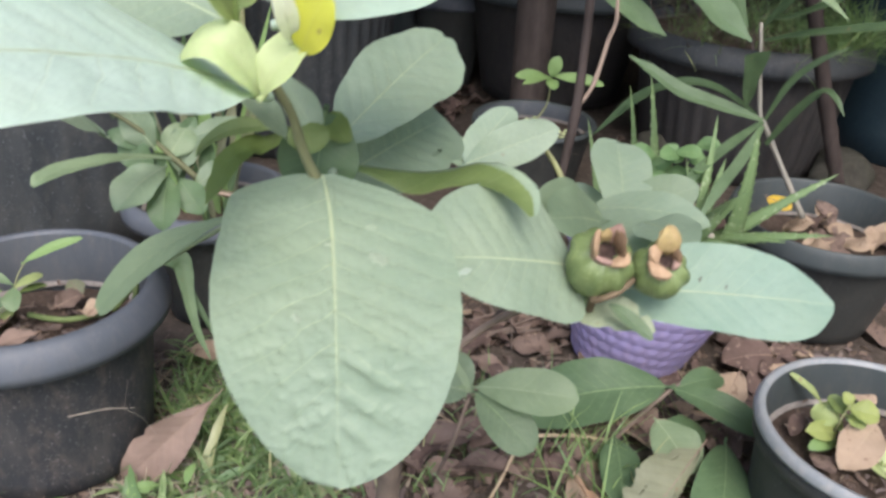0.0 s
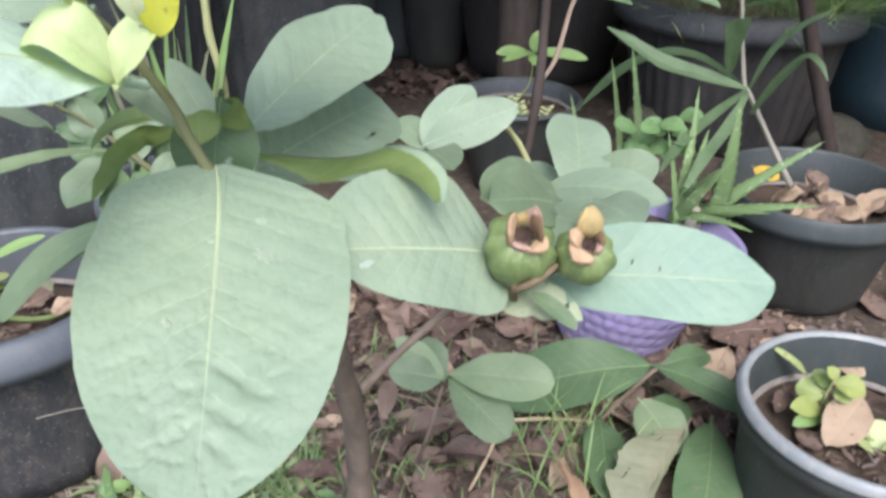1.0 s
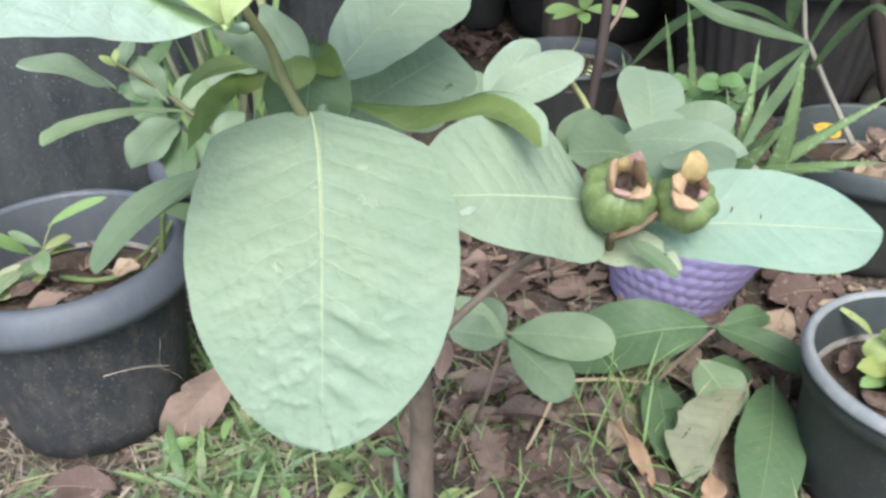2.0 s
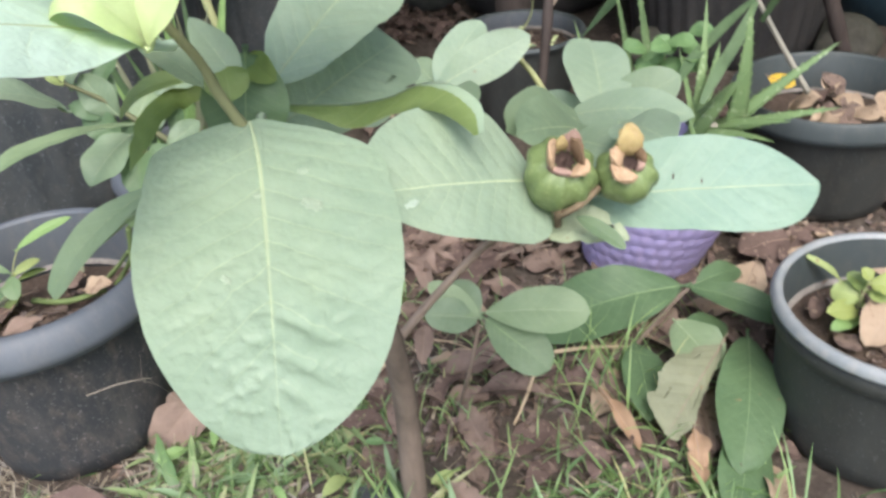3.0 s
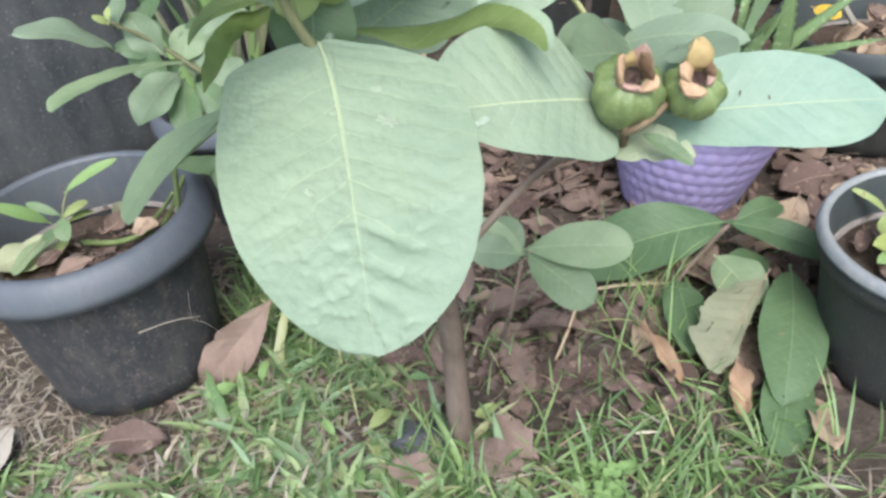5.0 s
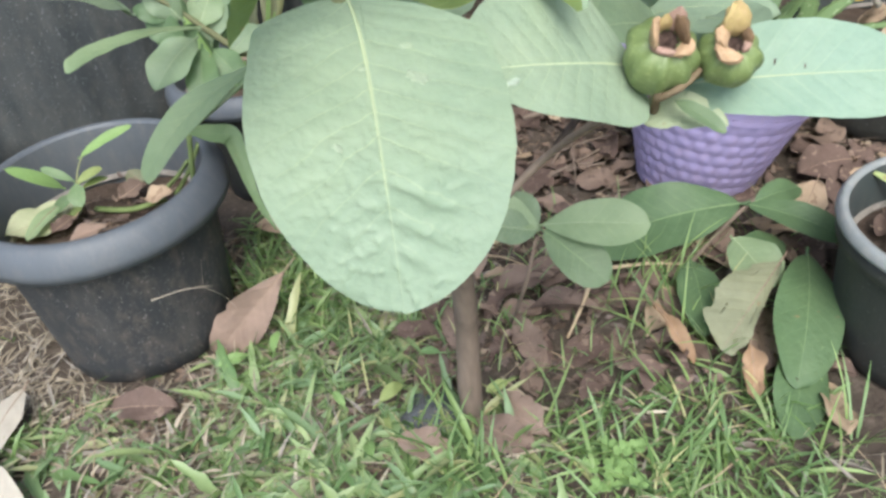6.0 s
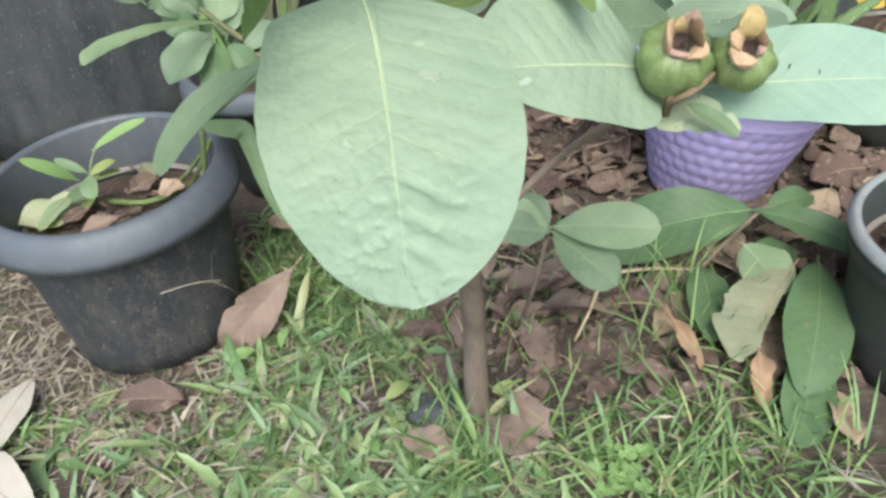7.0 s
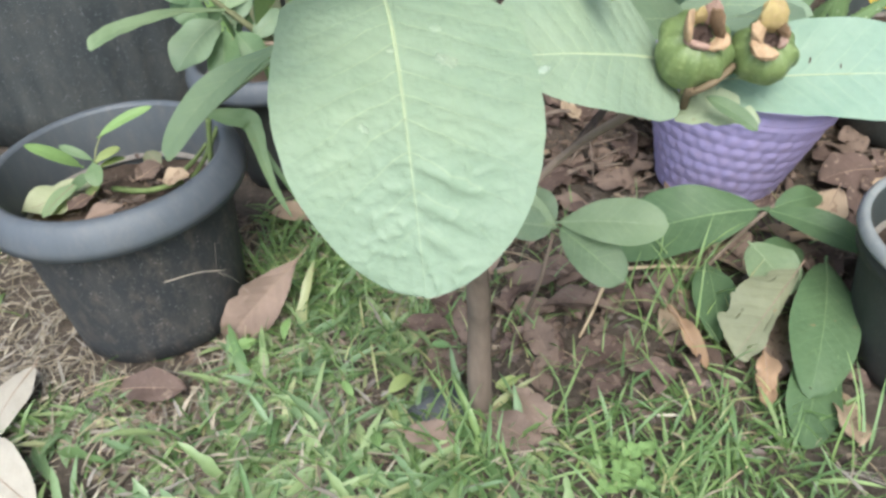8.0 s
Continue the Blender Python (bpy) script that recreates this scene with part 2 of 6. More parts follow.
SOIL = rough_surface("potting_soil", ((0.08, 0.058, 0.045), (0.125, 0.092, 0.07), (0.17, 0.13, 0.10)), 22, 120, 0.9)
GROUND = rough_surface("garden_soil", ((0.068, 0.054, 0.043), (0.105, 0.085, 0.067), (0.165, 0.137, 0.11)), 5, 90, 0.9)
WALL = rough_surface("weathered_wall", ((0.10, 0.09, 0.075), (0.16, 0.14, 0.11), (0.08, 0.08, 0.065)), 1.5, 30, 0.5)
CRUST = rough_surface("dried_crust", ((0.22, 0.20, 0.18), (0.30, 0.28, 0.25), (0.16, 0.14, 0.12)), 30, 150, 0.6)
STONE = rough_surface("mossy_stone", ((0.065, 0.062, 0.050), (0.052, 0.056, 0.038), (0.09, 0.083, 0.068)), 9, 60, 0.8)
BLUESTONE = rough_surface("slate_stone", ((0.10, 0.11, 0.125), (0.14, 0.15, 0.16), (0.10, 0.10, 0.095)), 14, 80, 0.6)


def bark(name, a, c):
    m, nt, b = mat(name, 0.8, 0.2)
    n1 = noise_tex(nt, 40, 5, 0.65, stretch=(1, 1, 0.25))
    n2 = noise_tex(nt, 12, 3)
    col = mix(nt, ramp(nt, n1, 0.3, 0.72), a, c)
    col = mix(nt, math_node(nt, "MULTIPLY", ramp(nt, n2, 0.5, 0.7), 0.5), col, tuple(v * 0.6 for v in a))
    link(nt, col, b.inputs["Base Color"])
    bump(nt, b, n1, 0.9, 0.004)
    return m


BARK = bark("brown_bark", (0.215, 0.166, 0.132), (0.105, 0.083, 0.066))
STEM_GREEN = bark("green_stem", (0.34, 0.36, 0.18), (0.27, 0.28, 0.14))
STEM_LEAFY = bark("leafy_stem", (0.135, 0.18, 0.07), (0.09, 0.125, 0.045))
STEM_WOODY = bark("woody_green_stem", (0.150, 0.158, 0.085), (0.105, 0.108, 0.058))
STEM_BROWN = bark("brown_fruit_stalk", (0.175, 0.135, 0.083), (0.12, 0.09, 0.056))
STEM_DARK = bark("dark_stem", (0.060, 0.047, 0.041), (0.032, 0.025, 0.022))
STEM_OLIVE = bark("olive_stem", (0.215, 0.225, 0.118), (0.150, 0.152, 0.078))
POST_WOOD = bark("weathered_post", (0.092, 0.074, 0.064), (0.045, 0.036, 0.031))
STEM_PALE = bark("pale_stem", (0.30, 0.285, 0.235), (0.21, 0.20, 0.165))
STEM_TAN = bark("tan_twig", (0.27, 0.21, 0.16), (0.18, 0.14, 0.11))
MIDRIB = bark("leaf_midrib", (0.43, 0.49, 0.30), (0.36, 0.43, 0.25))
MIDRIB_DULL = bark("leaf_midrib_dull", (0.33, 0.40, 0.23), (0.27, 0.34, 0.18))
MIDRIB_DARK = bark("leaf_midrib_dark", (0.23, 0.32, 0.15), (0.17, 0.26, 0.11))
DRY_RIB = bark("dry_leaf_rib", (0.30, 0.22, 0.16), (0.22, 0.16, 0.115))
STRAW_WHITE = bark("bleached_straw", (0.62, 0.56, 0.46), (0.5, 0.45, 0.36))
STRAW = bark("dry_straw", (0.45, 0.36, 0.24), (0.33, 0.25, 0.16))


def fruit_material():
    m, nt, b = mat("guava_skin", 0.45, 0.45)
    a = noise_tex(nt, 45, 4, 0.6, stretch=(1, 1, 0.3))
    c = noise_tex(nt, 400, 2)
    col = mix(nt, ramp(nt, a, 0.3, 0.7), (0.085, 0.125, 0.042), (0.178, 0.234, 0.090))
    col = mix(nt, math_node(nt, "MULTIPLY", ramp(nt, c, 0.55, 0.7), 0.35), col, (0.33, 0.40, 0.18))
    link(nt, col, b.inputs["Base Color"])
    bump(nt, b, math_node(nt, "ADD", a, c), 0.3, 0.0015)
    return m


FRUIT = fruit_material()
CALYX = rough_surface("dry_calyx", ((0.42, 0.29, 0.175), (0.30, 0.195, 0.115), (0.50, 0.37, 0.24)), 60, 300, 0.5, 0.75, 0.001)
CALYX_GREEN = rough_surface("green_calyx", ((0.39, 0.30, 0.135), (0.31, 0.25, 0.10), (0.42, 0.30, 0.165)), 60, 300, 0.4, 0.6, 0.001)
CALYX_BROWN = rough_surface("brown_calyx", ((0.16, 0.105, 0.06), (0.23, 0.15, 0.09), (0.10, 0.065, 0.04)), 60, 300, 0.5, 0.8, 0.001)
CALYX_PINK = rough_surface("pinkish_calyx", ((0.34, 0.225, 0.18), (0.27, 0.175, 0.135), (0.40, 0.29, 0.23)), 60, 300, 0.5, 0.8, 0.001)
CALYX_CORE = rough_surface("calyx_core", ((0.085, 0.056, 0.046), (0.13, 0.09, 0.075), (0.20, 0.14, 0.12)), 120, 500, 0.9, 0.85, 0.002)


def blade_material(name, a, c, dry):
    m, nt, b = mat(name, 0.42, 0.45)
    geo = nt.nodes.new("ShaderNodeNewGeometry")
    r = geo.outputs["Random Per Island"]
    col = mix(nt, r, a, c)
    cool = tuple(k * (p + q) / 2 for k, p, q in zip((0.88, 0.96, 1.18), a, c))
    col = mix(nt, math_node(nt, "MULTIPLY", ramp(nt, math_node(nt, "FRACT", math_node(nt, "MULTIPLY", r, 7.7)), 0.55, 0.75), 0.8), col, cool)
    col = mix(nt, ramp(nt, math_node(nt, "FRACT", math_node(nt, "MULTIPLY", r, 17.3)), 0.91, 0.94), col, dry)
    n = noise_tex(nt, 120, 2)
    col = mix(nt, math_node(nt, "MULTIPLY", n, 0.35), col, tuple(v * 0.6 for v in a))
    link(nt, col, b.inputs["Base Color"])
    tr = nt.nodes.new("ShaderNodeBsdfTranslucent")
    link(nt, mix(nt, 1.0, col, (0.95, 1.0, 0.5), "MULTIPLY"), tr.inputs["Color"])
    ms = nt.nodes.new("ShaderNodeMixShader")
    ms.inputs[0].default_value = 0.28
    link(nt, b.outputs[0], ms.inputs[1])
    link(nt, tr.outputs[0], ms.inputs[2])
    link(nt, ms.outputs[0], nt.nodes["Material Output"].inputs[0])
    return m


GRASS = blade_material("grass", (0.105, 0.190, 0.060), (0.265, 0.375, 0.140), (0.45, 0.45, 0.22))
# GRASS darkened: the shade in the gaps between blades is put into the colour.
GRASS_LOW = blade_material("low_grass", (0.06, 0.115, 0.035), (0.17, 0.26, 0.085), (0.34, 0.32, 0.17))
GRASS_BROAD = blade_material("carpet_grass", (0.115, 0.205, 0.078), (0.37, 0.465, 0.225), (0.41, 0.43, 0.23))
HAY = blade_material("hay", (0.42, 0.36, 0.275), (0.21, 0.175, 0.132), (0.56, 0.51, 0.41))
LITTER = blade_material("litter", (0.12, 0.088, 0.07), (0.24, 0.175, 0.135), (0.36, 0.29, 0.22))
FERN = blade_material("feathery_green", (0.12, 0.215, 0.07), (0.31, 0.45, 0.17), (0.45, 0.50, 0.24))
ALOE = leaf_material("aloe_skin", (0.165, 0.25, 0.105), (0.12, 0.19, 0.08), (0.22, 0.32, 0.15), veins=2, vein_mix=0.1, through_light=0.05, spot_at=0.62, spots=(0.3, 0.38, 0.22))


# ---- builders ----
def part(name, bm, material, parent=None, label="", smooth=True):
    me = bpy.data.meshes.new(name)
    bm.to_mesh(me)
    bm.free()
    me.materials.append(material)
    if smooth:
        me.polygons.foreach_set("use_smooth", [True] * len(me.polygons))
    ob = new(name, me)
    if parent is not None:
        ob.parent = parent
    if label:
        ob["label"] = label
    return ob


def thing(name, label, category, at=(0, 0, 0), group="", kind=""):
    ob = new(name)
    ob.location = at
    ob.empty_display_size = 0.05
    return tagged(ob, label, category, group, kind)


def lathe(profile, segs=56, wob=0.0, ribs=0, rib_depth=0.0, rib_from=None, seed=0):
    """A closed-round surface from (radius, height) pairs."""
    bm = bmesh.new()
    rings = []
    for j, (r, z) in enumerate(profile):
        ring = []
        for i in range(segs):
            a = 2 * math.pi * i / segs
            rr = r * (1 + wob * noise.noise((math.cos(a) * 1.3 + seed, math.sin(a) * 1.3, z * 3)))
            if ribs and rib_from is not None and rib_from[0] <= j <= rib_from[1]:
                rr -= rib_depth * (0.5 + 0.5 * math.cos(a * ribs))
            ring.append(bm.verts.new((rr * math.cos(a), rr * math.sin(a), z)))
        rings.append(ring)
    for a, b in zip(rings, rings[1:]):
        for i in range(segs):
            bm.faces.new((a[i], a[(i + 1) % segs], b[(i + 1) % segs], b[i]))
    return bm


def tube(bm, points, radii, segs=8):
    """A tapered round limb along points, smoothed."""
    pts = [Vector(p) for p in points]
    fine, rad = [], []
    n = len(pts)
    for i in range(n - 1):
        p0, p1, p2, p3 = pts[max(i - 1, 0)], pts[i], pts[i + 1], pts[min(i + 2, n - 1)]
        for k in range(6):
            t = k / 6
            fine.append(0.5 * ((2 * p1) + (p2 - p0) * t + (2 * p0 - 5 * p1 + 4 * p2 - p3) * t * t + (3 * p1 - p0 - 3 * p2 + p3) * t ** 3))
            rad.append(radii[i] * (1 - t) + radii[i + 1] * t)
    fine.append(pts[-1])
    rad.append(radii[-1])
    ref = Vector((0.31, 0.87, 0.12))
    prev = None
    for i, (p, r) in enumerate(zip(fine, rad)):
        d = (fine[min(i + 1, len(fine) - 1)] - fine[max(i - 1, 0)]).normalized()
        u = d.cross(ref).normalized()
        w = d.cross(u)
        k = 1 + 0.14 * noise.noise(p * 60)
        ring = []
        for s in range(segs):
            o = u * math.cos(2 * math.pi * s / segs) + w * math.sin(2 * math.pi * s / segs)
            ring.append(bm.verts.new(p + o * r * k * (1 + 0.14 * noise.noise(p * 90 + o * 2))))
        if prev:
            for s in range(segs):
                bm.faces.new((prev[s], prev[(s + 1) % segs], ring[(s + 1) % segs], ring[s]))
        else:
            bm.faces.new(ring[::-1])
        prev = ring
    bm.faces.new(prev)
    return bm


def limb(name, points, radii, material, parent=None, label="", segs=8):
    return part(name, tube(bmesh.new(), points, radii, segs), material, parent, label)


def outline(v, wide_at, base_pow, tip_pow):
    """Half width of a leaf along its length, from 0 to 1 and back."""
    if v < wide_at:
        return max(0.0, math.sin(0.5 * math.pi * v / wide_at)) ** base_pow
    return max(0.0, math.cos(0.5 * math.pi * (v - wide_at) / (1 - wide_at))) ** tip_pow


def half_width(ws, v):
    """A smooth half width at v from eleven values, spaced closer towards both ends of the blade."""
    k = math.acos(max(-1.0, min(1.0, 1 - 2 * v))) / math.pi * 10
    i = min(9, int(k))
    f = k - i
    a, b, c, d = ws[max(i - 1, 0)], ws[i], ws[i + 1], ws[min(i + 2, 10)]
    return max(0.0002, 0.5 * (2 * b + (c - a) * f + (2 * a - 5 * b + 4 * c - d) * f * f + (3 * b - a - 3 * c + d) * f ** 3))


def leaf_bm(length, width, wide_at=0.55, base_pow=0.65, tip_pow=0.55, bow=0.1, fold=0.12, curl=0.0, wave=0.03, ripple=0.0, nu=14, nv=22, veins=9, seed=0, petiole=0.06, bites=0.0, quilt=0.0, edges=None, arc=0.0, drift=0.0, creases=()):
    """A leaf along +Y from its base, upper side +Z."""
    bm = bmesh.new()
    uvl = bm.loops.layers.uv.new("UVMap")
    rnd = random.Random(seed)
    ph = rnd.uniform(0, 9)
    grid = []
    for j in range(nv + 1):
        v = j / nv if edges is None else 0.35 * j / nv + 0.65 * (0.5 - 0.5 * math.cos(math.pi * j / nv))
        h = 0.5 * width * outline(v, wide_at, base_pow, tip_pow) + 0.0004
        h *= 1 + 0.05 * noise.noise((v * 5 + ph, ph, 0))
        row = []
        for i in range(nu + 1):
            u = 2 * i / nu - 1
            hh = h
            if edges is not None:
                hh = half_width(edges[0 if u < 0 else 1], v) * (1 + 0.012 * noise.noise((v * 16 + ph, 5 * (u > 0), ph)))
            if bites and abs(u) > 0.55:
                c = (v * 7 + ph, 3 * (1 if u > 0 else -1), ph)
                hh *= 1 - bites * (max(0, noise.noise(c) - 0.05) + 0.5 * max(0, noise.noise((c[0] * 4, c[1], 0)) - 0.15))
            x = u * hh + arc * length * 4 * v * (1 - v) + drift * math.exp(-6 * v)
            y = v * length
            z = bow * length * 4 * v * (1 - v) + fold * abs(u) * hh
            z += wave * width * abs(u) ** 2 * math.sin(v * 11 + ph + (1.7 if u > 0 else 0))
            if ripple:
                f = ((v - 0.2 * abs(u) ** 0.95) * veins) % 1.0
                z += ripple * width * (abs(u) * (1 - abs(u)) * 4) ** 0.6 * (math.sin(math.pi * f) - 0.6) * outline(v, 0.5, 0.5, 0.5)
                z += ripple * 0.8 * width * noise.noise((x * 55, y * 55, ph))
            if quilt:
                k = min(1.0, max(0.0, (v - 0.35) / 0.35))
                c = abs(noise.noise((x * 75 + ph, y * 75, ph))) + 0.6 * abs(noise.noise((x * 150, y * 150 + ph, ph)))
                z -= quilt * width * k * math.exp(-6 * c) * (1 - abs(u) ** 4)
            for u0, v0, u1, v1, deep in creases:
                ax, ay, bx, by = u0 * width * 0.5, v0 * length, u1 * width * 0.5, v1 * length
                f = ((x - ax) * (bx - ax) + (y - ay) * (by - ay)) / ((bx - ax) ** 2 + (by - ay) ** 2)
                if 0 < f < 1:
                    d = ((y - ay) * (bx - ax) - (x - ax) * (by - ay)) / math.hypot(bx - ax, by - ay) / 0.0032
                    z -= deep * (1 + d) * math.exp(-d * d) * math.sin(math.pi * f ** 0.6)
            if curl:
                c = max(0.0, v - 0.45)
                ang = curl * c * c
                z -= math.sin(ang) * length * c
                y -= (1 - math.cos(ang)) * length * c
            row.append((bm.verts.new((x, y, z)), (u * 0.5 + 0.5, v)))
        grid.append(row)
    for j in range(nv):
        for i in range(nu):
            q = (grid[j][i], grid[j][i + 1], grid[j + 1][i + 1], grid[j + 1][i])
            f = bm.faces.new([a[0] for a in q])
            for lp, a in zip(f.loops, q):
                lp[uvl].uv = a[1]
    if petiole:
        tube(bm, [(0, -petiole * length, -0.01 * length), (0, 0, -0.002), (0, 0.25 * length, bow * length * 0.75 - 0.0016), (0, 0.6 * length, bow * length * 0.96 - 0.0016)],
             [0.0028 * (0.5 + width * 5), 0.0024 * (0.5 + width * 5), 0.0016, 0.0008], 6)
    return bm


def frame_of(base, tip, up):
    """The pose with +Y from base to tip and +Z towards up."""
    b, t, n = Vector(base), Vector(tip), Vector(up)
    y = (t - b).normalized()
    x = y.cross(n).normalized()
    z = x.cross(y)
    return Matrix((x, y, z)).transposed().to_4x4(), (t - b).length


RIBS = {GUAVA: MIDRIB, GUAVA_SHADED: MIDRIB_DULL, GUAVA_GLARE: MIDRIB, GUAVA_PALE: MIDRIB, GUAVA_COOL: MIDRIB, GUAVA_MID: MIDRIB_DULL, GUAVA_BACK: MIDRIB_DULL, GUAVA_DEEP: MIDRIB_DARK, BROAD: MIDRIB_DARK}


def midrib(blade, nu, r, material):
    """A raised rib along the middle of a blade."""
    vs = blade.data.vertices
    rows = range(0, 10000, nu + 1)
    pts = []
    for k in rows:
        i = k + nu // 2
        if i + 1 >= len(vs) or len(pts) > 1 and (vs[i].co - pts[-1]).length > 0.03:
            break
        pts.append(vs[i].co.copy())
    pts = pts[:-1][::max(1, len(pts) // 14)]
    n = len(pts)
    bm = tube(bmesh.new(), pts, [r * (1 - 0.9 * k / n) for k in range(n)], 6)
    return part("midrib", bm, material, blade)


LEAF_COUNT = [0]


def leaf(parent, base, tip, width, material=GUAVA, up=(0, -0.45, 0.9), name="leaf", label="", seed=None, **kw):
    LEAF_COUNT[0] += 1
    m, length = frame_of(base, tip, up)
    bm = leaf_bm(length, width, seed=LEAF_COUNT[0] if seed is None else seed, **kw)
    bm.transform(Matrix.Translation(base) @ m)
    if parent is not None:
        bm.transform(Matrix.Translation(-parent.location))
    ob = part(name, bm, material, parent, label)
    if material in RIBS and width > 0.042:
        midrib(ob, kw.get("nu", 14), 0.0004 + 0.0033 * width, RIBS[material])
    return ob


def plant_limb(parent, points, radii, material, name="stem", label="", segs=8):
    pts = [Vector(p) - parent.location for p in points]
    return limb(name, pts, radii, material, parent, label, segs)


def spline(points, steps=6):
    pts, fine = [Vector(p) for p in points], []
    n = len(pts)
    for i in range(n - 1):
        p0, p1, p2, p3 = pts[max(i - 1, 0)], pts[i], pts[i + 1], pts[min(i + 2, n - 1)]
        for k in range(steps):
            t = k / steps
            fine.append(0.5 * ((2 * p1) + (p2 - p0) * t + (2 * p0 - 5 * p1 + 4 * p2 - p3) * t * t + (3 * p1 - p0 - 3 * p2 + p3) * t ** 3))
    return fine + [pts[-1]]


def ribbon(parent, points, widths, material, up=(0, -0.7, 0.7), fold=0.25, name="leaf", label=""):
    """A long folded blade along a curve, from its base to its tip."""
    bm = bmesh.new()
    uvl = bm.loops.layers.uv.new("UVMap")
    fine = [p - parent.location for p in spline(points, 8)]
    n, grid = len(fine) - 1, []
    for j, p in enumerate(fine):
        f = j / n * (len(widths) - 1)
        i = min(len(widths) - 2, int(f))
        k = f - i
        k = k * k * (3 - 2 * k)
        w = widths[i] * (1 - k) + widths[i + 1] * k
        d = (fine[min(j + 1, n)] - fine[max(j - 1, 0)]).normalized()
        side = d.cross(Vector(up)).normalized()
        top = side.cross(d)
        row = []
        for q in range(9):
            u = q / 4 - 1
            c = p + side * (u * w * 0.5) + top * (fold * abs(u) * w * 0.5 + 0.02 * w * math.sin(j * 0.9 + 3 * u))
            row.append((bm.verts.new(c), (u * 0.5 + 0.5, j / n)))
        grid.append(row)
    for a, b in zip(grid, grid[1:]):
        for q in range(8):
            c = (a[q], a[q + 1], b[q + 1], b[q])
            f = bm.faces.new([v[0] for v in c])
            for lp, v in zip(f.loops, c):
                lp[uvl].uv = v[1]
    return part(name, bm, material, parent, label)


# ---- ground and wall ----
def ground_height(x, y):
    return 0.010 * noise.noise((x * 2.1, y * 2.1, 0)) + 0.006 * noise.noise((x * 9, y * 9, 4))


def build_ground():
    bm = bmesh.new()
    xs = [-300, -60, -15, -6, -3.5] + [-2.4 + i * 0.03 for i in range(161)] + [3.5, 6, 15, 60, 300]
    ys = [-300, -60, -15, -5, -2, -0.8] + [0.0 + i * 0.03 for i in range(115)] + [3.8, 4.6, 7, 15, 60, 300]
    rows = []
    for y in ys:
        rows.append([bm.verts.new((x, y, ground_height(x, y) if abs(x) < 4 and -1 < y < 5 else 0.0)) for x in xs])
    for a, b in zip(rows, rows[1:]):
        for i in range(len(xs) - 1):
            bm.faces.new((a[i], a[i + 1], b[i + 1], b[i]))
    return tagged(part("ground", bm, GROUND), "bare brown garden soil with patches of grass", "ground", kind="structure")


build_ground()


def box_bm(x0, x1, y0, y1, z0, z1):
    bm = bmesh.new()
    bmesh.ops.create_cube(bm, size=1)
    bm.transform(Matrix.Translation(((x0 + x1) / 2, (y0 + y1) / 2, (z0 + z1) / 2)) @ Matrix.Diagonal((x1 - x0, y1 - y0, z1 - z0, 1)))
    return bm


tagged(part("wall_back", box_bm(-6, 6, 4.1, 4.3, -0.1, 2.7), WALL, smooth=False), "weathered grey-brown garden wall in shade", "wall", kind="structure")


# Added eave, out of view, only to keep light off the back row.
tagged(part("shade_eave", box_bm(-6, 6, 1.05, 4.3, 1.88, 1.96), WALL, smooth=False), "added unseen eave that shades the back row of pots", "eave", kind="structure")
# Added wall out of view; it cuts the sky light from the right.
tagged(part("unseen_side_wall", box_bm(3.2, 3.4, -1.5, 4.1, -0.1, 2.7), WALL, smooth=False), "added unseen grey-brown side wall that blocks light from the right", "wall", kind="structure")


